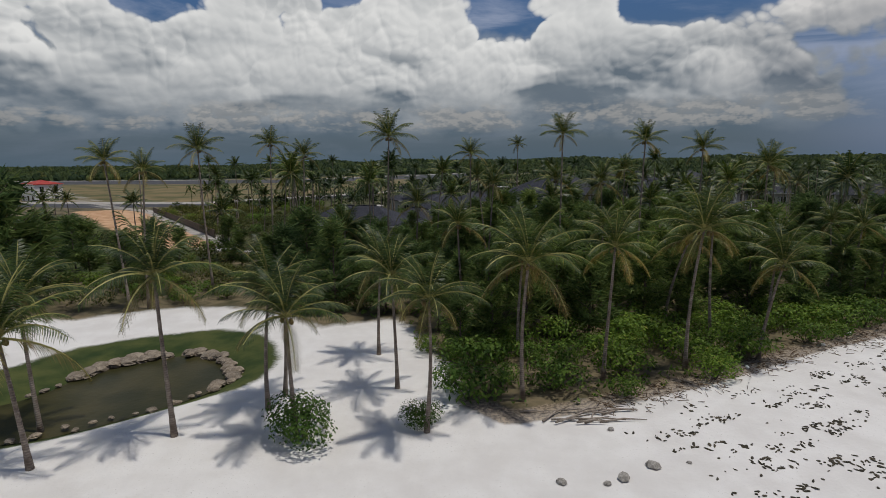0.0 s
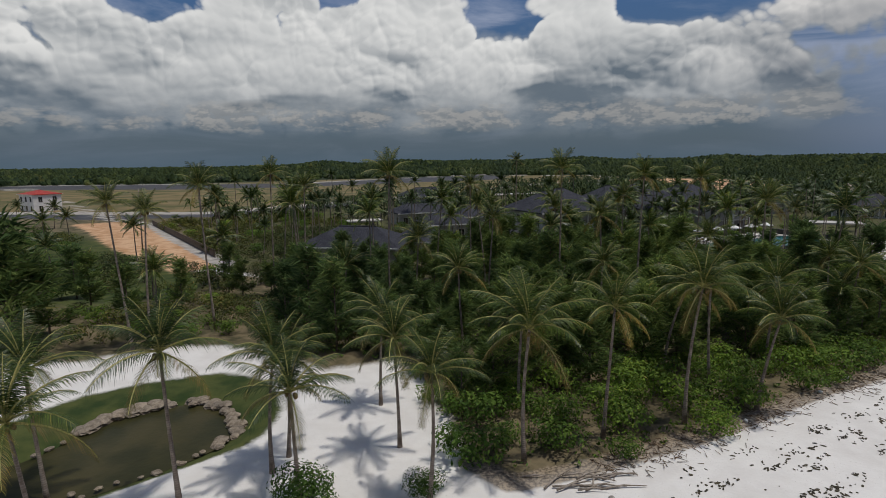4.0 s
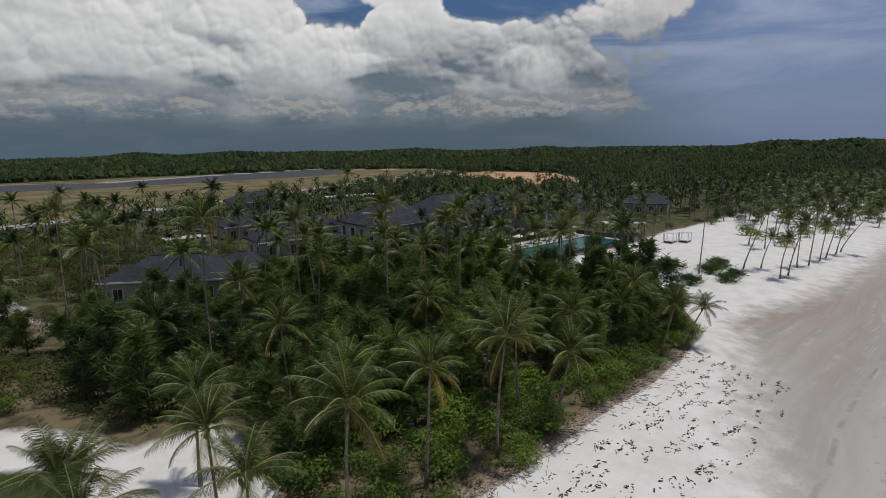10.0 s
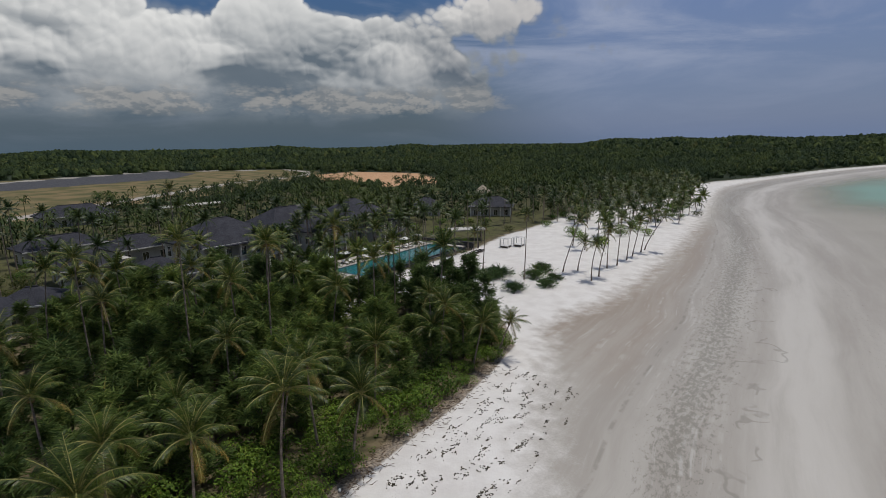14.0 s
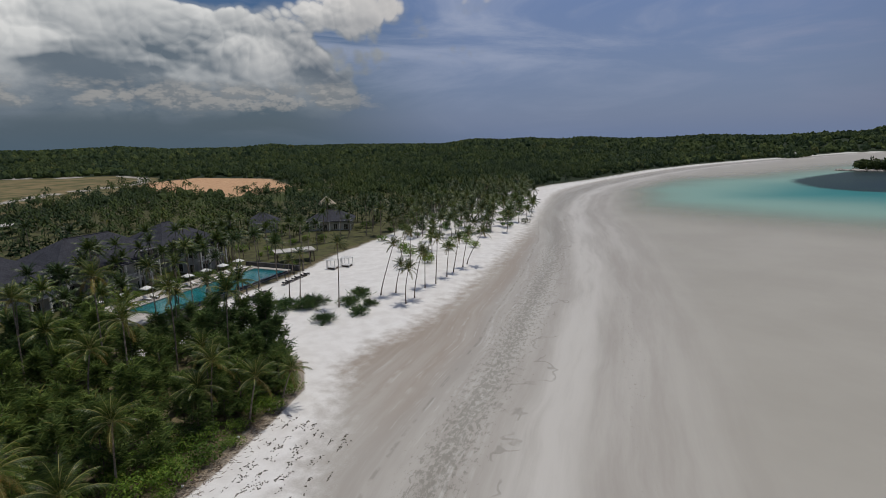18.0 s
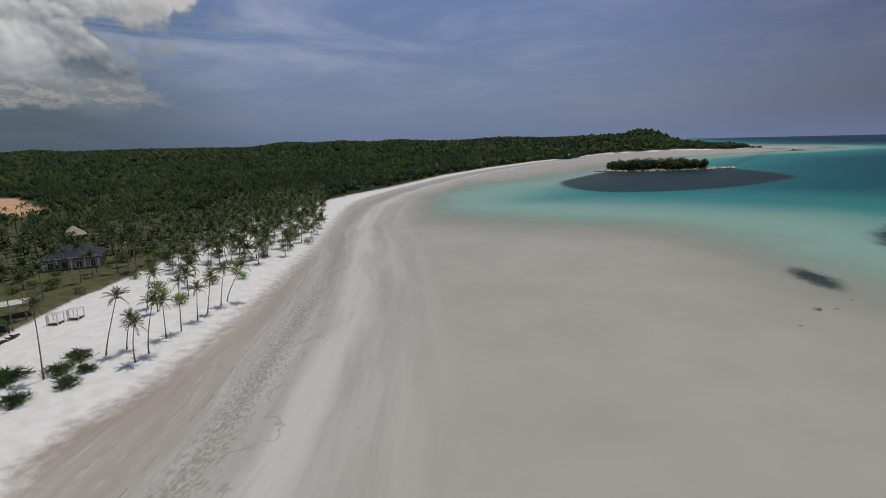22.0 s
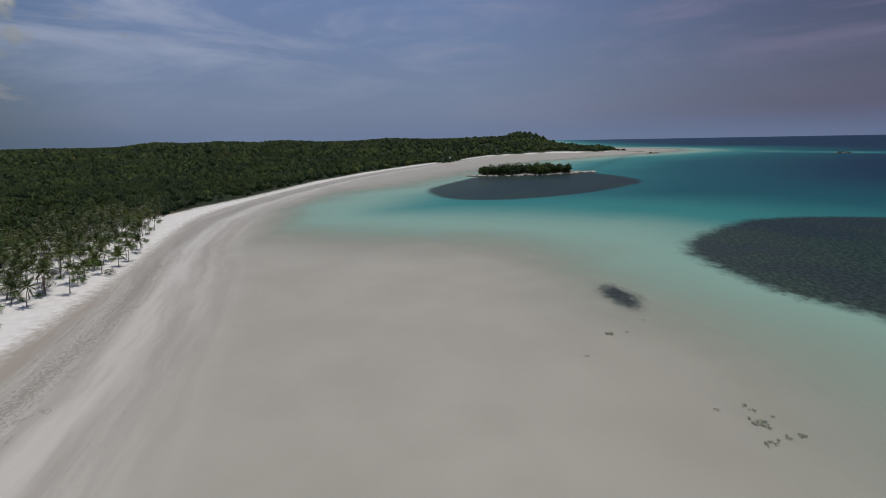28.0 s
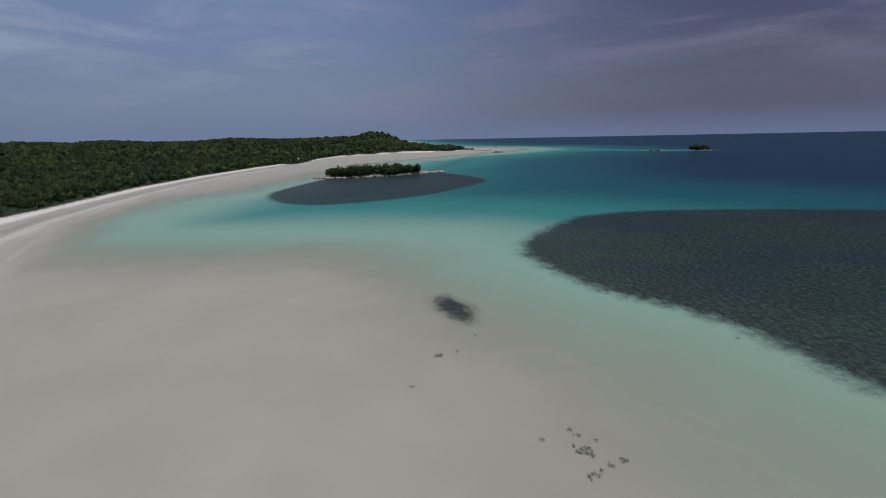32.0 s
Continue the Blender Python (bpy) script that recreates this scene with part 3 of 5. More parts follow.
def rounded(line, times=2, closed=False):
    """The same line with its corners cut."""
    for _ in range(times):
        pairs = list(zip(line, line[1:] + (line[:1] if closed else [])))
        cut = [p for a, b in pairs for p in ((a[0] * 0.75 + b[0] * 0.25, a[1] * 0.75 + b[1] * 0.25), (a[0] * 0.25 + b[0] * 0.75, a[1] * 0.25 + b[1] * 0.75))]
        line = cut if closed else [line[0]] + cut + [line[-1]]
    return line


SHORE = [(-120, -100), (-30, -20), (18, 8), (42, 35), (53, 46), (60, 55), (77, 57), (120, 77), (186, 112), (276, 167), (320, 186),
         (384, 200), (533, 222), (675, 226), (846, 215), (1000, 195), (1250, 170), (1380, 60), (1440, -70), (1540, -115), (1690, -125),
         (1800, -30), (1900, 100), (4800, 350)]
# where the sand flat ends and the sea gets deeper
DROP = [(-1500, -1700), (-200, -330), (60, -160), (131, -107), (148, -103), (170, -94), (195, -76), (228, -64), (262, -52), (286, -18), (284, 47),
        (280, 92), (300, 128), (363, 142), (443, 138), (500, 100), (600, 90), (760, 70), (1000, 10), (1300, -190), (1500, -330), (1800, -250), (2000, -20), (4800, 300)]
REEF = [(256, -70), (293, -86), (345, -122), (350, -200), (330, -300), (180, -330), (90, -200), (120, -125), (139, -114), (152, -112), (172, -108), (187, -100), (197, -89), (217, -80)]
REEF_ISLE = [(468, 92), (510, 90), (580, 82), (640, 70), (690, 20), (690, -30), (640, -66), (562, -92), (515, -72), (452, -40), (410, 2), (396, 38), (416, 68)]
PATCH = [(198, -38), (204, -44), (196, -50), (187, -53), (175, -52), (179, -43)]
THICKET = [(3.5, 25), (8, 26.5), (16, 30), (24, 34.4), (34, 39.5), (42, 44.6), (49, 49.5), (53, 57), (54, 66), (50, 74), (38, 78), (30, 92), (10, 96), (-28, 78), (-44, 84), (-90, 150),
           (-230, 210), (-230, 60), (-60, 44), (-33, 43.5), (-26, 47), (-18.6, 47), (-10.5, 41), (-4.5, 43.5), (-2, 38.5), (0.2, 31), (1.5, 27)]
RESORT = [(38, 78), (50, 76), (52, 92), (80, 104), (90, 111), (100, 117), (118, 124), (140, 133), (165, 142), (250, 180), (330, 230), (300, 420), (60, 300), (-20, 260), (-60, 190), (-80, 150), (-44, 90), (-28, 78), (10, 96), (30, 92)]
GROVE = [(118, 124), (140, 112), (160, 104), (201, 124), (262, 172), (300, 200), (250, 220), (165, 160)]
FIELD = [(-420, 230), (-160, 200), (-90, 190), (-60, 205), (0, 285), (60, 335), (120, 410), (155, 470), (190, 580), (168, 655), (60, 700), (-150, 600), (-420, 420)]
LAKE = [(-420, 430), (-200, 400), (-124, 421), (-60, 470), (44, 553), (70, 640), (43, 720), (-86, 590), (-146, 500), (-420, 500)]
EARTH = [(-44, 82), (-38, 88), (-82, 146), (-104, 164), (-116, 158), (-100, 142), (-72, 109)]
EARTH_FAR = [(135, 430), (150, 500), (215, 540), (250, 460), (205, 325), (150, 312)]
POND_GRASS = [(-30, 32), (-28.6, 35.4), (-24.5, 39), (-17.6, 41.2), (-13.4, 38), (-11.4, 33), (-12, 29.8), (-14, 28), (-18, 25), (-20.6, 22.8), (-24, 21.5), (-30, 23), (-34, 28)]
POND = [(-26.2, 27.6), (-24.9, 29.4), (-24.6, 31.7), (-23.5, 34), (-21.5, 35.2), (-18.7, 36.0), (-15.4, 34), (-14.0, 31.4), (-14.6, 29.2), (-17.3, 26.4), (-19.9, 24.2), (-22.5, 23.0), (-27, 22.5), (-30, 25)]
SAND_POCKET = [(32, 71), (36, 75), (43, 78), (50, 77), (57, 87), (53, 88), (47, 79), (41, 74), (36, 71)]


# the band of weed specks and the line that the streaks of the flat follow
TIDE = rounded([(-200, -190), (-60, -60), (20, 8), (50, 25), (83, 41), (154, 80), (215, 124), (300, 168), (384, 188), (533, 210), (675, 214), (846, 203), (1000, 183), (1250, 158), (1380, 50)], 3)
# bearing and height of the wooded hills along the skyline
RIDGE = [(-1.0, 3), (-0.40, 4), (-0.35, 7), (-0.29, 9), (-0.23, 22), (-0.17, 11), (-0.09, 22), (0.0, 17), (0.06, 19), (0.14, 16), (0.24, 26), (0.305, 15), (0.41, 15), (0.445, 20), (0.476, 27), (0.515, 18),
         (0.60, 20), (0.68, 19), (0.78, 16), (0.845, 34), (0.895, 27), (0.945, 34), (1.0, 25), (1.05, 34), (1.11, 23), (1.175, 25), (1.235, 33), (1.31, 30), (1.35, 31), (1.405, 36), (1.45, 26), (1.6, 10)]
SHORE, DROP = rounded(SHORE), rounded(DROP)
REEF, REEF_ISLE, PATCH, POND_GRASS, POND = (rounded(r, 1, True) for r in (REEF, REEF_ISLE, PATCH, POND_GRASS, POND))


def terrain(px, py):
    """Height of the ground."""
    s = signed(px, py, SHORE)
    z = np.where(s > 0, 0.05 + np.clip(s / 11, 0, 1) ** 0.8 * 0.95, 0.05 + np.clip(s, -70, 0) * 0.006)
    d = signed(px, py, DROP)
    z = np.where(d < 0, z - 0.1 - np.clip(-d * 0.03, 0, 7), z)
    z = z - 0.9 * soft(inside(px, py, POND), 1.6) - 0.25 * soft(inside(px, py, POND_GRASS), 3.0)
    # a long low ridge behind the woods, with two rounded tops and the hill on the headland
    r, az = np.hypot(px, py), np.arctan2(px, py)
    u = np.clip((r - 500) / 1500, 0, 1)
    ridge = u * u * (3 - 2 * u) * np.interp(az, *zip(*RIDGE)) * (1 + 0.03 * np.sin(az * 51 + r / 300) + 0.02 * np.sin(az * 117 + r / 90))
    ridge = ridge * (1 - 0.3 * np.clip((az - 1.2) / 0.25, 0, 1))
    for hx, hy, hh, hw in ((1700, 150, 27, 50), (1640, 200, 7, 120)):
        ridge = ridge + hh * np.exp(-((px - hx) ** 2 + (py - hy) ** 2) / (2 * hw * hw))
    return z + ridge * np.clip((s - 20) / 150, 0, 1)


def clearing(px, py):
    """How open the ground is between the woods behind the resort, 0 to 1."""
    wave = np.sin(px / 41 + 1.3) * np.sin(py / 27 + 0.7) + 0.6 * np.sin((px + 1.6 * py) / 47) + 0.25 * np.sin(px / 11 - py / 13)
    return soft(wave - 0.62, 0.25) * soft(py - 205 - 0.25 * np.clip(px - 150, 0, 400), 30) * soft(520 - np.hypot(px, py), 80) * soft(330 - px, 60)


def spaced(lo, near_lo, near_hi, hi, step, grow=1.09):
    mid = list(np.arange(near_lo, near_hi + step / 2, step))
    up, down, w = [mid[-1]], [mid[0]], step
    while up[-1] < hi:
        w *= grow
        up.append(up[-1] + w)
    w = step
    while down[-1] > lo:
        w *= grow
        down.append(down[-1] - w)
    return np.array(down[:0:-1] + mid + up[1:])


def sheet(xs, ys, height):
    gx, gy = np.meshgrid(xs, ys)
    px, py = gx.ravel(), gy.ravel()
    z = height(px, py)
    nx, ny = len(xs), len(ys)
    i = (np.arange(ny - 1)[:, None] * nx + np.arange(nx - 1)[None, :]).ravel()
    tris = np.stack([np.stack([i, i + 1, i + nx + 1], 1), np.stack([i, i + nx + 1, i + nx], 1)], 1).reshape(-1, 3)
    return px, py, np.stack([px, py, z], 1), tris


def attribute(mesh, name, values):
    mesh.attributes.new(name, "FLOAT", "POINT").data.foreach_set("value", np.asarray(values, np.float32))


GRID = []


def build_ground():
    px, py, verts, tris = sheet(spaced(-3800, -36, 130, 4700, 0.8, 1.055), spaced(-4000, 8, 130, 4000, 0.8, 1.055), terrain)
    GRID[:] = [spaced(-3800, -36, 130, 4700, 0.8, 1.055), spaced(-4000, 8, 130, 4000, 0.8, 1.055), None]
    GRID[2] = verts[:, 2].reshape(len(GRID[1]), len(GRID[0])).copy()
    rng = np.random.default_rng(3)
    verts[:, 2] += rng.normal(0, 0.008, len(verts)) * (np.hypot(px - 20, py - 40) < 160)
    mesh = quick("ground", verts, tris, True)
    s = signed(px, py, SHORE)
    thicket, resort = inside(px, py, THICKET), inside(px, py, RESORT)
    pocket, grove = inside(px, py, SAND_POCKET), inside(px, py, GROVE)
    beach_back = signed(px, py, [(140, 133), (165, 142), (262, 186), (330, 205), (384, 209), (533, 231), (675, 236), (846, 226), (1000, 206), (1250, 180), (1420, 60), (1450, -62), (1540, -108), (1685, -117), (1788, -15), (1890, 115), (4800, 370)])
    inland = np.where(px > 140, beach_back, np.where(py > 200, 50, -50))
    veg = np.maximum.reduce([soft(thicket, 2.5), soft(resort, 3), soft(inland, 6), np.where((px < -60) & (py > 44), 1.0, 0.0)])
    veg = veg * (1 - soft(pocket, 4)) * (1 - 0.7 * soft(grove, 10))
    attribute(mesh, "veg", veg)
    attribute(mesh, "dry", soft(s, 7))
    attribute(mesh, "grass", np.maximum.reduce([soft(inside(px, py, POND_GRASS), 1.2), 0.9 * soft(inside(px, py, [(42, 82), (46, 84), (50, 92), (44, 94), (36, 96), (30, 93)]), 2),
                                               0.5 * soft(resort, 3), 0.75 * clearing(px, py), 0.8 * soft(inside(px, py, [(-100, 60), (-40, 60), (-30, 75), (-44, 88), (-100, 140), (-160, 130)]), 8)]) * (1 - soft(pocket, 3)))
    attribute(mesh, "field", soft(inside(px, py, FIELD), 12) * (1 - soft(inside(px, py, LAKE), 8)))
    edge = [(1.5, 27), (3.5, 25), (8, 26.5), (16, 30), (24, 34.4), (34, 39.5), (42, 44.6), (49, 49.5), (53, 57)]
    attribute(mesh, "litter", np.clip(1.2 - np.abs(signed(px, py, edge) + 0.1) / 1.1, 0, 1))
    attribute(mesh, "earth", np.maximum(soft(inside(px, py, EARTH), 2.5), soft(inside(px, py, EARTH_FAR), 14)))
    attribute(mesh, "tar", np.maximum.reduce([soft(inside(px, py, LAKE), 4), np.clip(1.6 - np.abs(signed(px, py, [(-420, 260), (-115, 178), (-80, 186), (-40, 240)])) / 7, 0, 1)]))
    attribute(mesh, "pale", np.maximum.reduce([np.clip(1.5 - np.abs(signed(px, py, [(-38, 88), (-92, 158), (-112, 172), (-200, 268), (-420, 500)])) / 2.0, 0, 1),
                                              np.clip(1.5 - np.abs(signed(px, py, [(-300, 214), (-90, 192), (-28, 268), (80, 440), (150, 500), (178, 580), (170, 650)])) / 5, 0, 1),
                                              np.clip(1.4 - np.abs(signed(px, py, [(-420, 520), (-146, 505), (-86, 597), (43, 735), (140, 660)])) / 9, 0, 1)]))
    line = signed(px, py, TIDE)
    attribute(mesh, "mark", np.clip(1.1 - np.abs(line) / (4.5 + 0.02 * np.abs(px)), 0, 1) * soft(px - 28, 20) + 0.45 * np.clip(1 - np.abs(line + 18) / 6, 0, 1) * soft(px - 60, 20))
    attribute(mesh, "flow", line)
    attribute(mesh, "run", run_along(px, py, TIDE))
    attribute(mesh, "tide", np.clip(line - 5.5, -50, 50))
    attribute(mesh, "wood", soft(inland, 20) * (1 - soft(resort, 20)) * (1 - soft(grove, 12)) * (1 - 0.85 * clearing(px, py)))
    attribute(mesh, "track", np.clip(1 - np.abs(s + 12) / 14, 0, 1))
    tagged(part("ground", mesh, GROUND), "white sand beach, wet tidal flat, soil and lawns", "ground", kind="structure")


SEA_LEVEL = -0.13


def build_sea():
    flat = lambda px, py: np.full(px.shape, SEA_LEVEL)
    px, py, verts, tris = sheet(spaced(-1500, 60, 360, 4700, 2.5, 1.08), spaced(-4000, -160, 150, 2400, 2.5, 1.08), flat)
    d = -signed(px, py, DROP)
    s = signed(px, py, SHORE)
    keep = (s < -8)
    depth = np.where(d > 0, 0.7 + d / 80, 0.7 + d / 95)
    depth = np.minimum(depth, (-s - 28) / 42)
    # a sand bar that joins the headland to the outer island
    bar = np.abs(signed(px, py, [(1440, -90), (1500, -170), (1450, -300), (1330, -405), (1225, -550)]))
    depth = np.minimum(depth, 0.9 + bar / 24)
    mesh = quick("sea", verts, tris[keep[tris].any(1)], True)
    attribute(mesh, "depth", np.clip(depth, -1, 7))
    reef = np.maximum.reduce([soft(inside(px, py, REEF), 16), soft(inside(px, py, REEF_ISLE), 14), 0.84 * soft(inside(px, py, PATCH), 8)])
    shoal = np.abs(signed(px, py, [(690, -30), (900, -70), (1150, -110), (1440, -170)]))
    weedy = np.maximum(0.50 * np.clip(1.15 - bar / 75, 0, 1), 0.47 * np.clip(1.1 - shoal / 45, 0, 1))
    attribute(mesh, "reef", np.maximum(reef, weedy))
    tagged(part("sea", mesh, SEA), "clear shallow turquoise sea turning deep blue", "sea", kind="structure")


build_ground()
build_sea()


def ground_z(x, y):
    xs, ys, zs = GRID
    i, j = int(np.searchsorted(xs, x)) - 1, int(np.searchsorted(ys, y)) - 1
    u, v = (x - xs[i]) / (xs[i + 1] - xs[i]), (y - ys[j]) / (ys[j + 1] - ys[j])
    return float((zs[j, i] * (1 - u) + zs[j, i + 1] * u) * (1 - v) + (zs[j + 1, i] * (1 - u) + zs[j + 1, i + 1] * u) * v)


# ---------------------------------------------------------------- palms


def frond(length, start, bend, leaves, width=0.8, twist=0.0, seed=0):
    """One pinnate leaf along +x from the crown: a stalk that leaves at start degrees and bends over, with leaflets on both sides. Gives leaf and rib."""
    rng = random.Random(seed)
    steps = 8 if leaves > 20 else 4
    spine = [Vector((0, 0, 0))]
    for i in range(steps):
        a = radians(start - bend * ((i + 0.5) / steps) ** 1.2)
        spine.append(spine[-1] + Vector((math.cos(a), 0.10 * twist * (i + 1) / steps, math.sin(a))) * (length / steps))
    at = lambda u: spine[min(int(u * steps), steps - 1)].lerp(spine[min(int(u * steps), steps - 1) + 1], u * steps - min(int(u * steps), steps - 1))
    rib = tube(spine, [0.055 * (1 - 0.85 * i / steps) + 0.008 for i in range(steps + 1)], 3, False)
    verts, tris = [], []
    for k in range(leaves):
        u = 0.15 + 0.85 * k / (leaves - 1)
        p, d = at(u), (at(min(u + 0.05, 1)) - at(u - 0.05)).normalized()
        over = Vector((0, 1, 0)).cross(d).normalized() * -1
        reach = width * (math.sin(math.pi * (0.14 + 0.78 * u)) ** 0.7) * rng.uniform(0.75, 1.15)
        for side in (-1, 1):
            out = (d * (0.5 + 0.45 * u) + Vector((0, side * 0.8, 0)) + over * 0.12 + Vector((0, 0, -0.42 - 0.4 * rng.random()))).normalized() * reach
            wide = d * (length / leaves * (0.23 if leaves > 20 else 0.5))
            mid = p + out * 0.55 + Vector((0, 0, 0.06 * reach))
            i = len(verts)
            verts += [p - wide, p + wide, mid + wide, mid - wide, p + out + Vector((0, 0, -0.16 * reach))]
            tris += [(i, i + 1, i + 2), (i, i + 2, i + 3), (i + 3, i + 2, i + 4)]
            if leaves < 20:
                verts[i + 2:] = [p + out + Vector((0, 0, -0.16 * reach))]
                tris[-3:] = [(i, i + 1, i + 2)]
    return (np.array([tuple(v) for v in verts]), np.array(tris)), rib


def two_looks(name, pieces_a, pieces_b, first, second):
    """One mesh whose later faces carry a second material."""
    a, b = join(pieces_a), join(pieces_b)
    mesh = quick(name, *join([a, b]))
    mesh.materials.append(first)
    mesh.materials.append(second)
    mesh.polygons.foreach_set("material_index", np.repeat([0, 1], [len(a[1]), len(b[1])]).astype(np.int32))
    return mesh


FRONDS = {}


def frond_mesh(kind, leaves):
    """kind 0 stands up, 1 spreads, 2 arches over, 3 hangs."""
    key = (kind, leaves)
    if key not in FRONDS:
        start, bend = ((80, 38), (56, 62), (28, 66), (-12, 58))[kind]
        FRONDS[key] = [frond(3.6 if kind else 3.2, start, bend, leaves, 0.86, t, kind * 10 + i) for i, t in enumerate((-0.6, 0.5))]
    return FRONDS[key]


def crown_plan(rng, count):
    """Turn, tilt, size and kind of each frond, by the golden angle from the heart outwards."""
    rows, turn = [], rng.uniform(0, 360)
    for i in range(count):
        u = i / (count - 1)
        turn += 137.5 + rng.uniform(-14, 14)
        kind = 0 if u < 0.26 else 1 if u < 0.56 else 2 if u < 0.86 else 3
        rows.append((turn % 360, rng.uniform(-7, 7), rng.uniform(0.82, 1.1), kind))
    return rows


NEAR_MESH = {}


def near_frond(kind, which):
    if (kind, which) not in NEAR_MESH:
        leaf, rib = frond_mesh(kind, 44)[which]
        NEAR_MESH[kind, which] = two_looks("frond", [leaf], [rib], FROND_OLD if kind == 3 else FROND, RIB)
    return NEAR_MESH[kind, which]


FAR_CROWNS, CROWN_SHAPES = [], []


def far_crowns():
    for v in range(6):
        rng = random.Random(900 + v)
        leaves, ribs = [], []
        for turn, tilt, size, kind in crown_plan(rng, 17):
            leaf, rib = frond_mesh(kind, 15)[rng.randrange(2)]
            m = pose(0, 0, 0, 0, tilt, turn) @ Matrix.Scale(size, 4)
            leaves.append(moved(leaf, m))
            ribs.append(moved(rib, m))
        FAR_CROWNS.append(two_looks("crown", leaves, ribs, FROND, RIB))
        CROWN_SHAPES.append(join(leaves + ribs))


far_crowns()
NUTS = []


def nut_mesh():
    if not NUTS:
        rng = random.Random(5)
        mesh = quick("coconut", *lump(rng, 0.12, 0.12, 0.15, 0.06, 4, 6), True)
        mesh.materials.append(NUT)
        NUTS.append(mesh)
    return NUTS[0]


def trunk_mesh(rng, height, lean, thick, sides=8):
    """A slim, slightly bowed stem that swells at its foot."""
    bow = Vector((rng.uniform(-0.18, 0.18), rng.uniform(-0.18, 0.18), 0))
    pts, radii = [], []
    for i in range(9):
        u = i / 8
        pts.append(Vector((lean[0] * u ** 1.3, lean[1] * u ** 1.3, height * u)) + bow * math.sin(math.pi * u))
        radii.append(thick * (1.0 - 0.42 * u + 0.55 * math.exp(-9 * u)))
    pts[0].z = -0.15
    return tube(pts, radii, sides), pts[-1]


LOOSE_PALMS, PALM_COUNT = [], [0]


def palm(x, y, height, lean=(0, 0), size=1.0, near=True, seed=0, label="coconut palm with a grey ringed trunk and drooping green fronds", group="coconut palms"):
    rng = random.Random(seed * 7 + 1)
    stem, tip = trunk_mesh(rng, height, lean, 0.115 * (0.8 + 0.25 * size), 8 if near else 5)
    PALM_COUNT[0] += 1
    if PALM_COUNT[0] > 330:
        # past some hundreds they become one joined stand
        m = pose(x, y, ground_z(x, y))
        LOOSE_PALMS.append((moved(CROWN_SHAPES[rng.randrange(6)], m @ Matrix.Translation(tip) @ pose(0, 0, 0, 0, 0, rng.uniform(0, 360)) @ Matrix.Scale(size, 4)), moved(stem, m)))
        return None
    base = empty("coconut_palm", label, "palm tree", group, pose(x, y, ground_z(x, y)))
    part("trunk", quick("trunk", *stem, True), PALM_BARK, base)
    if near:
        for turn, tilt, s, kind in crown_plan(rng, 21):
            part("frond", near_frond(kind, rng.randrange(2)), None, base, "" if kind < 3 else "yellowing hanging frond",
                 Matrix.Translation(tip) @ pose(0, 0, 0, 0, tilt, turn) @ Matrix.Scale(s * size, 4))
        for k in range(rng.randrange(3, 8)):
            a = rng.uniform(0, math.tau)
            part("coconut", nut_mesh(), None, base, "", Matrix.Translation(tip + Vector((0.26 * math.cos(a), 0.26 * math.sin(a), -0.18 - 0.12 * rng.random()))))
    else:
        part("crown", FAR_CROWNS[rng.randrange(6)], None, base, "", Matrix.Translation(tip) @ pose(0, 0, 0, rng.uniform(-5, 5), rng.uniform(-5, 5), rng.uniform(0, 360)) @ Matrix.Scale(size, 4))
    return base


# x, y, height, lean x, lean y, crown size
FRONT_PALMS = [(-13.5, 23.0, 8.2, -0.3, 0.1, 1.0), (-7.4, 23.1, 6.1, -0.2, 0.0, 0.95), (-9.4, 27.7, 6.0, 0.2, 0.1, 0.8), (-0.9, 23.4, 6.9, 0.2, 0.0, 0.85),
               (-2.9, 28.7, 6.9, -0.2, 0.0, 0.9), (-4.8, 34.4, 6.6, 0.3, 0.1, 0.9), (4.4, 26.9, 8.0, 0.2, 0.0, 1.05), (9.7, 29.7, 8.4, 0.4, -0.1, 0.8),
               (15.5, 31.4, 9.2, 0.5, -0.2, 1.0), (21.3, 33.4, 6.6, 0.9, -0.4, 0.9), (37.4, 47.1, 7.4, 0.6, 0.0, 0.8), (-18.5, 20.1, 6.1, -0.6, 0.0, 1.05),
               (-21.5, 24.5, 7.5, -0.4, 0.2, 1.0), (35.1, 47.2, 5.3, 1.0, -0.7, 0.8), (40.7, 45.3, 5.4, 0.9, -0.6, 0.8)]
MORE_PALMS = [(45.2, 46.6, 4.6, 1.2, -0.9, 0.7), (-29.5, 45.8, 13.9, -1.0, 0.0, 0.75), (-28.4, 46.9, 13.0, 0.6, 0.2, 0.7), (-24.6, 52.3, 15.0, -0.5, 0.0, 0.8), (-22.5, 65.4, 16.0, 0.3, 0.1, 0.75),
              (-24.4, 75.6, 11.8, 0.8, 0.3, 0.7), (-38.6, 65.7, 4.8, 0.0, 0.0, 0.7), (5.0, 67.9, 11.5, -1.2, 0.1, 0.8), (14.4, 67.3, 11.2, -0.5, 0.1, 0.8), (5.0, 34.0, 7.0, 0.3, 0.2, 0.95),
              (-9.8, 26.0, 6.8, 0.4, 0.2, 0.9), (17.5, 40.0, 7.4, 1.4, -0.5, 0.95)]
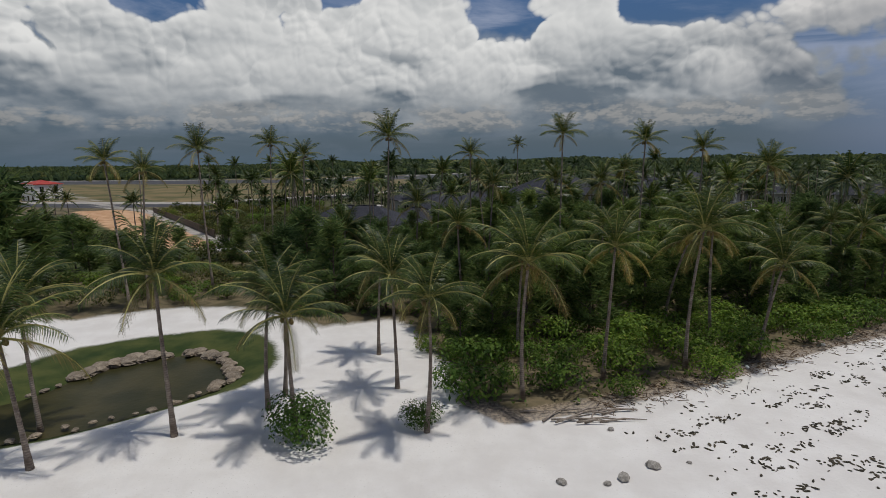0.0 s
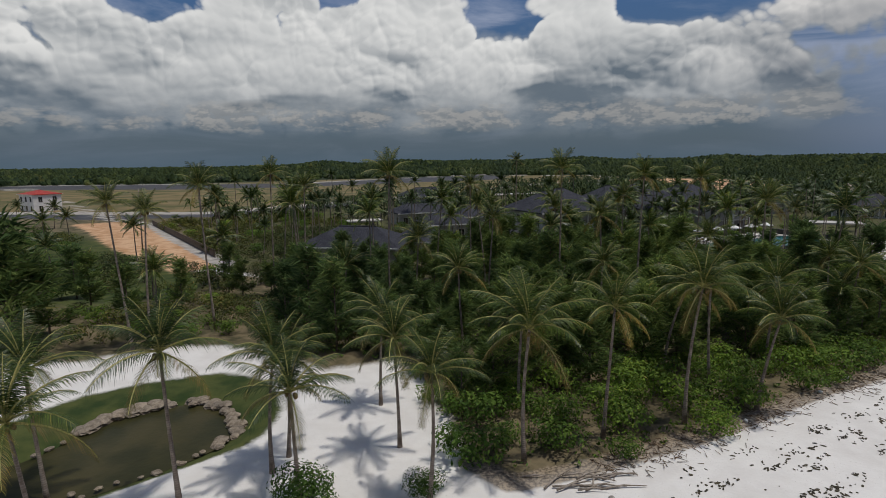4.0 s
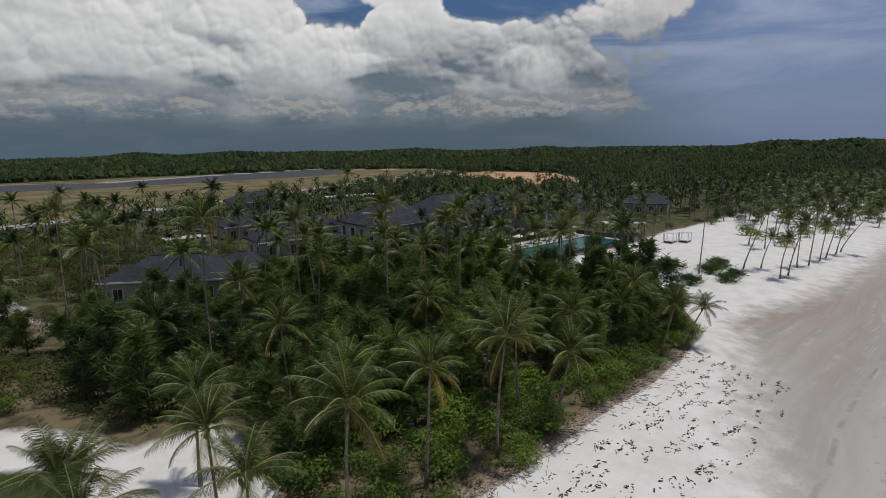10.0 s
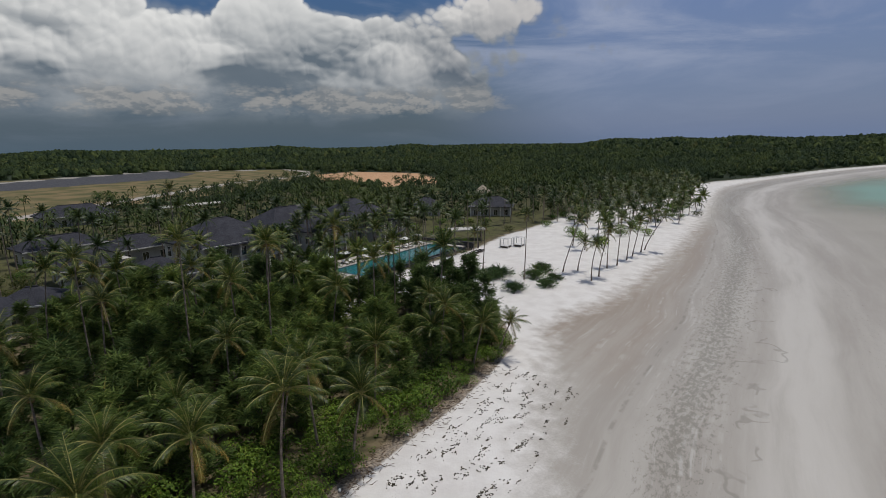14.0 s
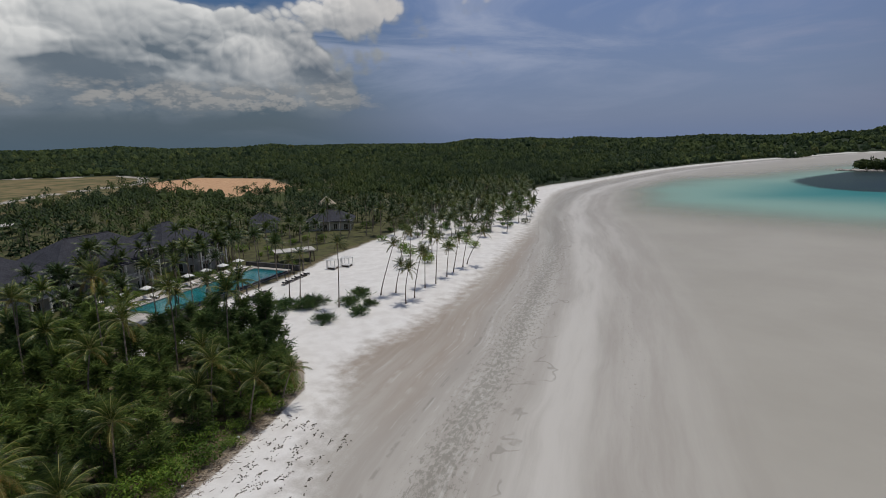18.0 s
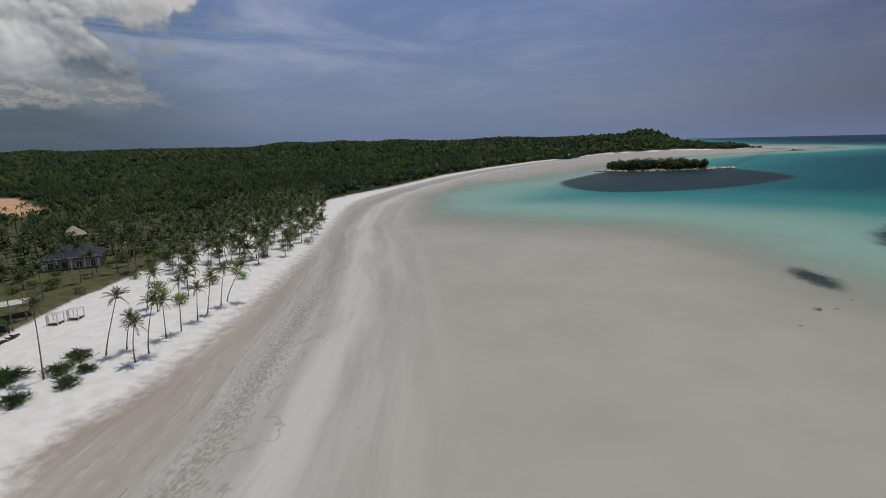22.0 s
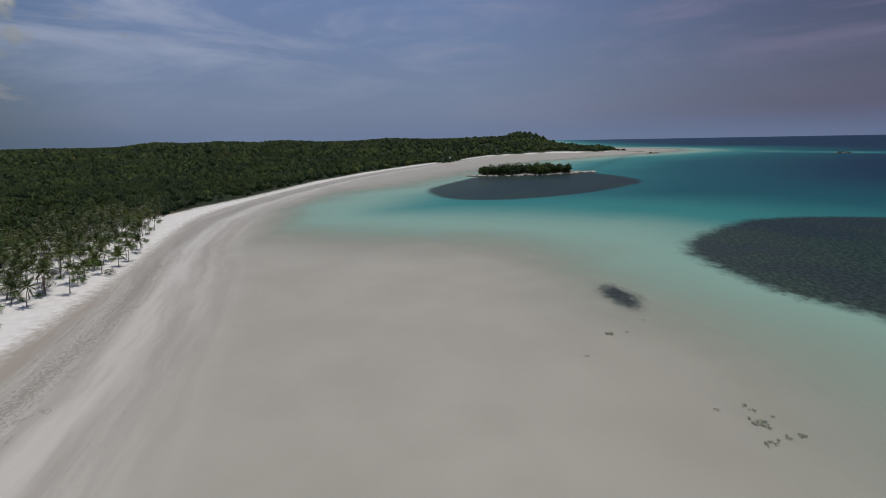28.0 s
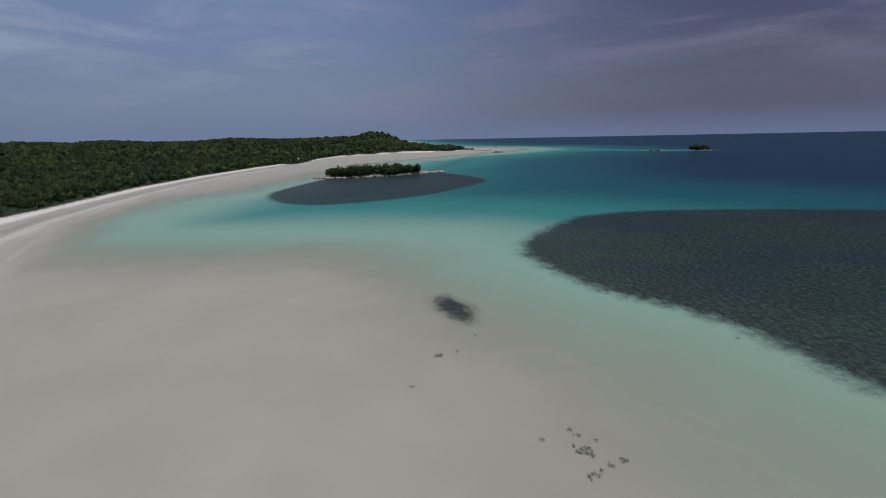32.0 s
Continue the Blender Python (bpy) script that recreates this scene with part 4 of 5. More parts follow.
TALL_PALMS = [(-5.9, 51.6, 16.0, 0.2, 0.0, 0.85), (31.4, 65.6, 15.0, 0.2, 0.0, 0.8), (30.8, 50.6, 13.0, 0.2, 0.1, 0.8), (12, 55, 16.3, 0.1, 0.2, 0.75), (20, 54, 15.5, 0.3, 0.0, 0.75),
              (15, 118, 17.5, 0.2, 0.2, 0.75), (-17, 61, 14.5, 0.2, 0.0, 0.7), (3, 62, 14.5, -0.3, 0.0, 0.7), (39, 63, 12.5, 0.2, 0.2, 0.75), (24, 72, 12.5, 0.2, 0.2, 0.75), (46, 70, 10.5, 0.4, 0.0, 0.7)]
BEACH_PALMS = [(71.3, 73.8, 12.4, 0.3, -0.2, 0.62), (81.6, 74.3, 10.5, 2.2, -2.0, 0.7), (84.9, 73.5, 5.9, 0.9, -0.9, 0.62), (82.1, 67.0, 6.9, 0.5, -0.5, 0.72), (85.7, 68.6, 9.4, 1.2, -1.3, 0.7),
               (92.0, 72.3, 7.4, 0.1, -0.1, 0.65), (96.0, 73.2, 10.2, 0.4, -0.4, 0.68), (101.9, 75.7, 7.0, 0.4, -0.4, 0.68), (106.2, 77.8, 8.1, 0.9, -1.0, 0.68), (111.8, 80.0, 8.6, 1.0, -1.1, 0.7),
               (114.7, 81.3, 8.3, 2.6, -3.2, 0.7), (67.7, 86.0, 7.9, 0.3, -0.2, 0.6), (69.3, 84.7, 9.0, 0.4, -0.3, 0.6), (101.8, 88.3, 8.7, 0.1, -0.1, 0.66), (103.1, 93.8, 8.7, 1.3, -1.2, 0.66)]

for i, (x, y, h, lx, ly, s) in enumerate(FRONT_PALMS + MORE_PALMS + TALL_PALMS):
    palm(x, y, h, (lx, ly), s, True, i, "tall slender coconut palm above the scrub" if h > 11 else "coconut palm with a grey ringed trunk and drooping green fronds")
for i, (x, y, h, lx, ly, s) in enumerate(BEACH_PALMS):
    palm(x, y, h, (lx, ly), s, True, 50 + i, "leaning coconut palm standing in white sand", "palms along the beach")

# ---------------------------------------------------------------- casuarinas, bushes, scrub


def casuarina_crown(rng, height, spread, tufts, flat=False):
    """Feathery crown: limbs that rise from the stem, each with many fine drooping tufts."""
    verts, tris, limbs = [], [], []
    for k in range(26):
        u = rng.uniform(0.14, 0.98)
        a = rng.uniform(0, math.tau)
        reach = spread * (1 - 0.82 * u) * rng.uniform(0.55, 1.15) + 0.22
        foot = Vector((0, 0, height * u * 0.9))
        tip = foot + Vector((math.cos(a) * reach, math.sin(a) * reach, height * (0.05 if flat else 0.16) * rng.uniform(0.5, 1.2)))
        limbs.append((foot, tip))
        for j in range(tufts // 26):
            p = foot.lerp(tip, rng.uniform(0.1, 1.05)) + Vector([rng.gauss(0, 0.2) for _ in range(3)])
            b = a + rng.gauss(0, 0.9)
            d = Vector((math.cos(b) * 0.7, math.sin(b) * 0.7, rng.uniform(-0.35, 0.75))).normalized() * rng.uniform(0.45, 0.95)
            w = d.cross(Vector((rng.gauss(0, 1), rng.gauss(0, 1), rng.gauss(0, 1)))).normalized() * rng.uniform(0.04, 0.08)
            i = len(verts)
            verts += [p - w, p + w, p + d * 1.15]
            tris += [(i, i + 1, i + 2)]
    wood = [tube([f, f.lerp(t, 0.6), t], [0.05, 0.03, 0.012], 3, False) for f, t in limbs]
    return (np.array([tuple(v) for v in verts]), np.array(tris)), join(wood)


def leaf_mass(rng, rx, ry, rz, leaves, size, lobes=5):
    """Leaves spread over a few overlapping rounded lobes, open towards the foot."""
    centres = [Vector((rng.uniform(-0.5, 0.5) * rx, rng.uniform(-0.5, 0.5) * ry, rz * rng.uniform(0.75, 1.2))) for _ in range(lobes)]
    verts, tris = [], []
    for k in range(leaves):
        c = centres[rng.randrange(lobes)]
        d = Vector((rng.gauss(0, 1), rng.gauss(0, 1), rng.gauss(0.25, 0.9))).normalized()
        r = rng.uniform(0.55, 1.0) ** 0.5
        p = c + Vector((d.x * rx * 0.62, d.y * ry * 0.62, d.z * rz * 0.75)) * r
        p.z = max(p.z, 0.02)
        n = (d + Vector((rng.gauss(0, 0.5), rng.gauss(0, 0.5), rng.gauss(0.5, 0.4)))).normalized()
        u = n.cross(Vector((rng.gauss(0, 1), rng.gauss(0, 1), rng.gauss(0, 1)))).normalized()
        w = n.cross(u)
        s = size * rng.uniform(0.7, 1.35)
        i = len(verts)
        verts += [p - u * s, p + w * s * 0.45, p + u * s, p - w * s * 0.45]
        tris += [(i, i + 1, i + 2), (i, i + 2, i + 3)]
    return np.array([tuple(v) for v in verts]), np.array(tris)


CASUARINAS = []
for v in range(5):
    rng = random.Random(300 + v)
    h = 5.6 + v * 0.5
    crown, wood = casuarina_crown(rng, h, 2.2, 1560)
    stem = tube([(0, 0, -0.1), (0.05, 0.02, h * 0.4), (-0.04, 0.05, h * 0.97)], [0.11, 0.07, 0.015], 6)
    CASUARINAS.append((quick("crown", *crown), quick("trunk", *join([stem, wood]), True)))
LOW_CASUARINAS = []
for v in range(2):
    rng = random.Random(350 + v)
    crown, wood = casuarina_crown(rng, 1.35, 2.9, 700, True)
    LOW_CASUARINAS.append((quick("crown", *crown), quick("trunk", *join([wood, tube([(0, 0, -0.1), (0.1, 0, 1.0), (0, 0.1, 2.1)], [0.10, 0.07, 0.02], 6)]), True)))
BUSHES = []
for v in range(4):
    rng = random.Random(400 + v)
    twigs = join([tube([(0, 0, -0.05), (math.cos(a) * 0.35, math.sin(a) * 0.35, 0.6), (math.cos(a) * 0.8, math.sin(a) * 0.8, 1.25)], [0.035, 0.025, 0.01], 4, False) for a in (0.3, 1.5, 2.8, 4.1, 5.4)])
    BUSHES.append((quick("foliage", *leaf_mass(rng, 1.7, 1.6, 0.95, 680, 0.12, 9)), quick("stem", *twigs, True)))
SCRUBS, SCRUB_SHAPES = [], []
for v in range(3):
    rng = random.Random(450 + v)
    twigs = join([tube([(0, 0, -0.05), (math.cos(a) * 0.5, math.sin(a) * 0.5, 0.9)], [0.04, 0.012], 4, False) for a in (0.3, 2.2, 4.4)])
    mass = leaf_mass(rng, 1.9, 1.9, 1.0, 460, 0.13, 8)
    SCRUB_SHAPES.append((mass, twigs))
    SCRUBS.append((quick("foliage", *mass), quick("stem", *twigs, True)))


def tree_copy(kind, x, y, scale, turn, group, label, category, name, mats, lift=0.0):
    base = empty(name, label, category, group, pose(x, y, ground_z(x, y) + lift, 0, 0, turn))
    base.scale = (scale, scale, scale)
    for mesh, mat in zip(kind, mats):
        part("crown" if name == "casuarina_tree" and mesh is kind[0] else mesh.name.split(".")[0], mesh, mat, base)
    return base


def casuarina(x, y, scale, rng):
    return tree_copy(CASUARINAS[rng.randrange(5)], x, y, scale, rng.uniform(0, 360), "casuarinas of the thicket", "feathery dark green casuarina tree in the thicket", "tree", "casuarina_tree", (NEEDLES, BARK))


def bush(x, y, scale, rng, label="bright green broad-leaved beach shrub", group="beach shrubs"):
    return tree_copy(BUSHES[rng.randrange(4)], x, y, scale, rng.uniform(0, 360), group, label, "shrub", "beach_shrub", (LEAVES, BARK))


LOOSE_SCRUB, SCRUB_COUNT = [], [0]


def scrub(x, y, scale, rng):
    SCRUB_COUNT[0] += 1
    if SCRUB_COUNT[0] > 250:
        m = pose(x, y, ground_z(x, y), 0, 0, rng.uniform(0, 360)) @ Matrix.Scale(scale, 4)
        LOOSE_SCRUB.append(tuple(moved(shape, m) for shape in SCRUB_SHAPES[rng.randrange(3)]))
        return None
    return tree_copy(SCRUBS[rng.randrange(3)], x, y, scale, rng.uniform(0, 360), "scrub bushes", "dull green scrub bush on sandy soil", "shrub", "scrub_bush", (SCRUB, BARK))


def scatter(rng, ring, gap, tries, avoid=(), margin=0.0, also=None):
    """Places within a ring, at least gap apart, away from the places in avoid."""
    xs, ys = [p[0] for p in ring], [p[1] for p in ring]
    n = tries
    px = np.array([rng.uniform(min(xs), max(xs)) for _ in range(n)])
    py = np.array([rng.uniform(min(ys), max(ys)) for _ in range(n)])
    ok = inside(px, py, ring) > margin
    if also is not None:
        ok &= also(px, py)
    got = []
    for x, y in zip(px[ok], py[ok]):
        if all((x - a) ** 2 + (y - b) ** 2 > gap * gap for a, b in got) and all((x - a) ** 2 + (y - b) ** 2 > r * r for a, b, r in avoid):
            got.append((x, y))
    return got


# x, y, half length, half width, turn: the ground that the buildings, the pool and its deck take up
PLOTS = [(-16, 91, 9.5, 7, -10), (11, 105, 6, 6, 10), (24, 117, 9.5, 9.5, 24), (43, 131, 12, 8.5, 24), (62, 139, 9, 9, 24), (65.3, 126.8, 4.5, 5, 24), (45.3, 118.5, 5, 5, 24), (59, 105, 22, 11, 25), (124, 158, 9, 7, -40),
         (-1, 122, 6, 6, 20), (-22, 135, 9, 4, 20), (-8, 152, 9, 5, 24), (8, 140, 7, 5, 24), (86, 117, 6, 4, -20), (104, 172, 7, 6, -30), (-10, 228, 13, 8, 20), (28, 240, 16, 5, 20)]


def free(px, py, pad=1.0):
    ok = np.ones(np.shape(px), bool)
    for cx, cy, a, b, turn in PLOTS:
        c, s = math.cos(radians(turn)), math.sin(radians(turn))
        u, v = (px - cx) * c + (py - cy) * s, -(px - cx) * s + (py - cy) * c
        ok &= ~((np.abs(u) < a + pad) & (np.abs(v) < b + pad))
    ok &= inside(px, py, EARTH) < -1
    ok &= inside(px, py, SAND_POCKET) < 0.5
    return ok


INNER = [(1.2, 28.4), (4, 26.4), (8, 27.8), (16, 31.4), (24, 36.4), (34, 41.5), (42, 46.6), (48, 50.5), (52, 57), (53, 66), (49, 74), (38, 77), (28, 90), (8, 94), (-24, 80), (-24, 60), (-18, 52), (-10, 44), (-3, 45), (-1, 38)]
rng = random.Random(11)
taken = [(p[0], p[1], 1.2) for p in FRONT_PALMS + MORE_PALMS + TALL_PALMS]
# broad-leaved shrubs crowd the seaward edge, feathery casuarinas the middle
for x, y in scatter(rng, INNER, 1.9, 2600, taken, -1.7, lambda a, b: (b < 36 + 0.35 * a) & (b < 52) & (a > -3)):
    bush(x, y, rng.uniform(0.7, 1.3), rng)
for x, y in scatter(rng, INNER, 2.5, 3200, taken, 0.4, lambda a, b: free(a, b) & (b > 34 + 0.3 * a)):
    r = rng.random()
    if r < 0.12:
        scrub(x, y, rng.uniform(0.8, 1.4), rng)
    else:
        casuarina(x, y, rng.uniform(0.65, 1.2) + (0.15 * min(max((y - 45) / 30, 0), 1) - (0.12 if x > 22 and y > 50 else 0.0) if x > 6 else -0.15 * (y > 64)), rng)
for x, y in scatter(rng, INNER, 8.0, 400, taken, 2.5, free):
    palm(x, y, rng.uniform(5.5, 9.0) + (rng.uniform(1, 5) if y > 55 else 0), (rng.uniform(-0.9, 0.9), rng.uniform(-0.9, 0.9)), rng.uniform(0.75, 0.95), y < 58, int(x * 31 + y * 17) % 991)
# tall casuarinas beyond the pond
for x, y, k in ((-41.5, 46.5, 2.1), (-46, 50, 2.1), (-40.5, 50, 1.2), (-36, 56, 0.9), (-48, 45, 1.9), (-32, 60, 0.8), (-43, 60, 1.0), (-49, 66, 1.0), (-27, 66, 0.8), (-31, 72, 0.9)):
    casuarina(x, y, k, rng)
# casuarinas at the tip by the beach
for x, y in ((48.5, 53), (50.5, 57), (51, 61), (52, 65), (47, 57), (46, 62), (49, 69), (44, 55)):
    casuarina(x, y, rng.uniform(0.8, 1.1), rng)
# low casuarina shrubs in the open sand
for x, y, s in ((66.5, 78, 0.5), (64.8, 68.4, 0.4), (71.5, 67.8, 0.36), (73.7, 73.7, 0.42), (68.8, 78.5, 0.5), (63.6, 80.5, 0.5), (78.5, 77, 0.42), (61.8, 88.3, 0.3), (76, 70.5, 0.3)):
    tree_copy(LOW_CASUARINAS[rng.randrange(2)], x, y, s * 2.6, rng.uniform(0, 360), "low shrubs on the sand", "low spreading casuarina shrub in white sand", "shrub", "casuarina_shrub", (NEEDLES, BARK))
# two shrubs at the feet of the front palms
for x, y, s, seed, text in ((-7.0, 22.6, 1.2, 1, "dense green shrub round a palm's foot"), (-1.2, 23.9, 0.7, 2, "small green shrub round a palm's foot")):
    full = (quick("foliage", *leaf_mass(random.Random(seed), 1.6, 1.6, 1.05, 2300, 0.085, 9)), BUSHES[0][1])
    tree_copy(full, x, y, s, 0, "beach shrubs", text, "shrub", "beach_shrub", (LEAVES, BARK))
# grove behind the beach
for x, y in scatter(rng, GROVE, 6.0, 500, (), -2.0):
    (scrub if rng.random() < 0.6 else bush)(x, y, rng.uniform(0.7, 1.3), rng)
for x, y in scatter(rng, GROVE, 4.3, 1200, (), -1.0):
    palm(x, y, rng.uniform(3.5, 9.0), (rng.uniform(-0.6, 1.2), rng.uniform(-1.2, 0.4)), rng.uniform(0.75, 1.0), False, int(x * 31 + y * 17) % 991, group="palms along the beach")
STRAND = [(97, 86), (118, 85), (160, 107), (205, 133), (262, 174), (240, 180), (165, 142), (120, 112), (98, 98)]
for x, y in scatter(rng, STRAND, 5.2, 700, [(q[0], q[1], 2.5) for q in BEACH_PALMS], 1.0):
    if rng.random() < 0.55:
        palm(x, y, rng.uniform(3.5, 8.5), (rng.uniform(-0.4, 1.2), rng.uniform(-1.2, 0.3)), rng.uniform(0.7, 0.95), False, int(x * 31 + y * 17) % 991, "young coconut palm in the sand behind the beach", "palms along the beach")
    else:
        bush(x, y, rng.uniform(0.7, 1.7), rng, "dark green rounded bush on the beach sand")
for x, y in scatter(rng, GROVE, 11.0, 120, (), 2.0):
    casuarina(x, y, rng.uniform(0.55, 0.9), rng)
# scrub of the western ground
WEST = [(-30, 48), (-24, 60), (-24, 80), (-42, 84), (-74, 104), (-108, 150), (-200, 190), (-200, 70), (-60, 46)]
for x, y in scatter(rng, WEST, 3.2, 2200, taken, 1, lambda a, b: free(a, b) & (b < 130)):
    (scrub if rng.random() < 0.75 else bush)(x, y, rng.uniform(0.6, 1.6), rng)
NOOK = [(-36, 47), (-18, 49.5), (-10, 44.5), (-4, 46), (-12, 52), (-22, 64), (-36, 62)]
for x, y in scatter(rng, NOOK, 2.1, 500, taken, 0.2):
    (scrub if rng.random() < 0.7 else bush)(x, y, rng.uniform(0.6, 1.15), rng)
for x, y in scatter(rng, WEST, 13, 160, taken, 2, free):
    palm(x, y, rng.uniform(4, 9), (rng.uniform(-0.6, 0.6), rng.uniform(-0.6, 0.6)), rng.uniform(0.7, 0.9), False, int(x * 31 + y * 17) % 991)
# trees and palms of the resort's garden: tall palms on both sides of the pool
for i in range(12):
    for v in (-8.6 - 0.9 * (i % 3), 11.3 + 0.8 * (i % 2)):
        p = pose(61.5, 107.5, 0, 0, 0, 24) @ Vector((-22 + i * 3.6 + rng.uniform(-1.2, 1.2), v, 0))
        palm(p.x, p.y, rng.uniform(8, 12.5), (rng.uniform(-0.4, 0.4), rng.uniform(-0.4, 0.4)), rng.uniform(0.62, 0.78), False, 700 + i * 2 + (v > 0), "slender coconut palm beside the swimming pool", "garden palms")
for i in range(30):
    u, v = (rng.uniform(-25, 22), rng.uniform(12, 15.5)) if i < 20 else (rng.uniform(-34, -24), rng.uniform(-12, 14))
    p = pose(60.2, 104.0, 0, 0, 0, 25) @ Vector((u, v, 0))
    palm(p.x, p.y, rng.uniform(5.5, 9.5), (rng.uniform(-0.4, 0.4), rng.uniform(-0.4, 0.4)), rng.uniform(0.7, 0.9), False, 800 + i, "coconut palm between the garden houses and the pool", "garden palms")
for i in range(17):
    p = pose(60.2, 104.0, 0, 0, 0, 25) @ Vector((-23 + i * 2.7 + rng.uniform(-0.6, 0.6), 12.4 + rng.uniform(-0.5, 0.5), 0))
    bush(p.x, p.y, rng.uniform(0.6, 0.95), rng, "clipped green garden shrub behind the pool deck", "garden hedge shrubs")
for x, y in scatter(rng, RESORT, 5.0, 3600, (), 1.5, lambda a, b: free(a, b, 0.5) & (b < 150)):
    if y < 150:
        palm(x, y, rng.uniform(6.0, 13.0) + (2.0 if rng.random() < 0.3 else 0), (rng.uniform(-0.5, 0.5), rng.uniform(-0.5, 0.5)), rng.uniform(0.62, 0.85), False, int(x * 31 + y * 17) % 991, group="garden palms")
for x, y in scatter(rng, RESORT, 4.4, 1900, (), 1.0, lambda a, b: free(a, b, 0.5)):
    if y < 150:
        (scrub if rng.random() < 0.5 else bush)(x, y, rng.uniform(0.6, 1.5), rng)
WEST_GARDEN = [(-84, 152), (-46, 92), (-28, 80), (-6, 92), (-8, 125), (-40, 165), (-64, 186)]
for x, y in scatter(rng, WEST_GARDEN, 2.9, 1500, (), 0.5, lambda a, b: free(a, b, 0.5)):
    (scrub if rng.random() < 0.8 else bush)(x, y, rng.uniform(0.6, 1.5), rng)
tagged(part("palm_stand", two_looks("palm_stand", [p[0] for p in LOOSE_PALMS], [p[1] for p in LOOSE_PALMS], FROND, PALM_BARK), None), "stand of coconut palms between the garden houses", "palms", kind="stuff")
tagged(part("scrub_stand", two_looks("scrub_stand", [p[0] for p in LOOSE_SCRUB], [p[1] for p in LOOSE_SCRUB], SCRUB, BARK), None), "dull green scrub on sandy ground", "scrub", kind="stuff")


# ---------------------------------------------------------------- far woods


def woods():
    rng = np.random.default_rng(21)
    r = random.Random(77)
    patterns = []
    for v in range(12):
        if v < 3:
            pieces = []
            for turn, tilt, size, kind in crown_plan(r, 12):
                a, rise = radians(turn), (1.1, 0.55, 0.15, -0.3)[kind]
                tip, mid = Vector((math.cos(a) * 2.7, math.sin(a) * 2.7, rise * 1.8 - 1.2)), Vector((math.cos(a) * 1.5, math.sin(a) * 1.5, rise * 1.6))
                w = Vector((-math.sin(a), math.cos(a), 0)) * 0.36
                pieces.append((np.array([tuple(q) for q in (Vector((0, 0, 0)), mid - w, mid + w, tip)]), np.array([(0, 1, 2), (1, 3, 2)])))
            v0, t0 = join(pieces)
            v0[:, 2] += 7.0
            patterns.append(join([(v0, t0), tube([(0, 0, 0), (0, 0, 7.0)], [0.12, 0.09], 3, False)]))
        elif v < 7:
            verts, tris = leaf_mass(r, 2.3, 2.3, 1.8, 34, 0.66, 6)
            verts[:, 2] += 0.4 + 0.6 * (v % 3)
            patterns.append((verts, tris))
        else:
            # a rounded crown with a broken surface, for trees far off
            verts = [(r.gauss(0, 0.3), r.gauss(0, 0.3), 4.6 * r.uniform(0.85, 1.15))]
            for i, (rad, high) in enumerate(((1.2, 4.0), (2.2, 2.6), (2.5, 0.6))):
                for k in range(6):
                    a, u = math.tau * (k + 0.5 * i) / 6 + r.gauss(0, 0.12), r.uniform(0.72, 1.28)
                    verts.append((rad * u * math.cos(a), rad * u * math.sin(a), high * r.uniform(0.78, 1.2)))
            tris = [(0, 1 + k, 1 + (k + 1) % 6) for k in range(6)]
            for i in (0, 1):
                for k in range(6):
                    a, b = 1 + i * 6 + k, 1 + i * 6 + (k + 1) % 6
                    tris += [(a, a + 6, b), (b, a + 6, b + 6)]
            patterns.append((np.array(verts), np.array(tris)))
    out_v, out_t, n = [], [], 0
    def stand(px, py, size, palms, domes):
        nonlocal n
        z = terrain(px, py) - 0.2
        for x, y, h, s in zip(px, py, z, size):
            v0, t0 = patterns[rng.integers(0, 3) if rng.random() < palms else rng.integers(7, 12) if rng.random() < domes else rng.integers(3, 7)]
            a = rng.uniform(0, math.tau)
            c, k = math.cos(a) * s, math.sin(a) * s
            out_v.append(np.stack([v0[:, 0] * c - v0[:, 1] * k + x, v0[:, 0] * k + v0[:, 1] * c + y, v0[:, 2] * s * rng.uniform(0.8, 1.15) + h], 1))
            out_t.append(t0 + n)
            n += len(v0)
    back = [(165, 142), (262, 186), (330, 208), (384, 212), (533, 234), (675, 239), (846, 229), (1000, 209), (1250, 183), (1430, 60), (1450, -62), (1540, -108), (1685, -117), (1786, -13), (1890, 120), (4800, 380)]
    for lo, hi, count, size, palms, domes in ((130, 330, 2900, 0.85, 0.5, 0.0), (330, 600, 6500, 1.0, 0.35, 0.3), (600, 1100, 12500, 1.35, 0.12, 0.8), (1100, 2700, 22000, 2.15, 0.0, 1.0)):
        rr = np.sqrt(rng.uniform(lo * lo, hi * hi, count * 2))
        aa = rng.uniform(radians(-62), radians(93), count * 2)
        px, py = rr * np.sin(aa), rr * np.cos(aa)
        ok = (signed(px, py, back) > 1) & (inside(px, py, FIELD) < -3) & (inside(px, py, LAKE) < -3) & (inside(px, py, EARTH_FAR) < -2) & free(px, py, 1.0)
        ok &= clearing(px, py) < rng.uniform(0.15, 1.6, len(px))
        ok &= (inside(px, py, RESORT) > 0) & (py > 150) | (py > 215) | (px > 165) | (px < -215)
        stand(px[ok][:count], py[ok][:count], size * rng.uniform(0.7, 1.3, ok.sum())[:count], palms, domes)
    a, d = rng.uniform(0, math.tau, 1500), np.sqrt(rng.uniform(0, 1, 1500))
    px, py = 1650 + 170 * d * np.cos(a), 70 + 210 * d * np.sin(a)
    ok = signed(px, py, back) > 2
    stand(px[ok], py[ok], rng.uniform(1.3, 2.2, ok.sum()), 0.0, 1.0)
    # trees round the hamlet in the bay
    px, py = rng.uniform(930, 1075, 110), rng.uniform(190, 214, 110)
    stand(px, py, rng.uniform(0.7, 1.5, 110), 0.2, 0.7)
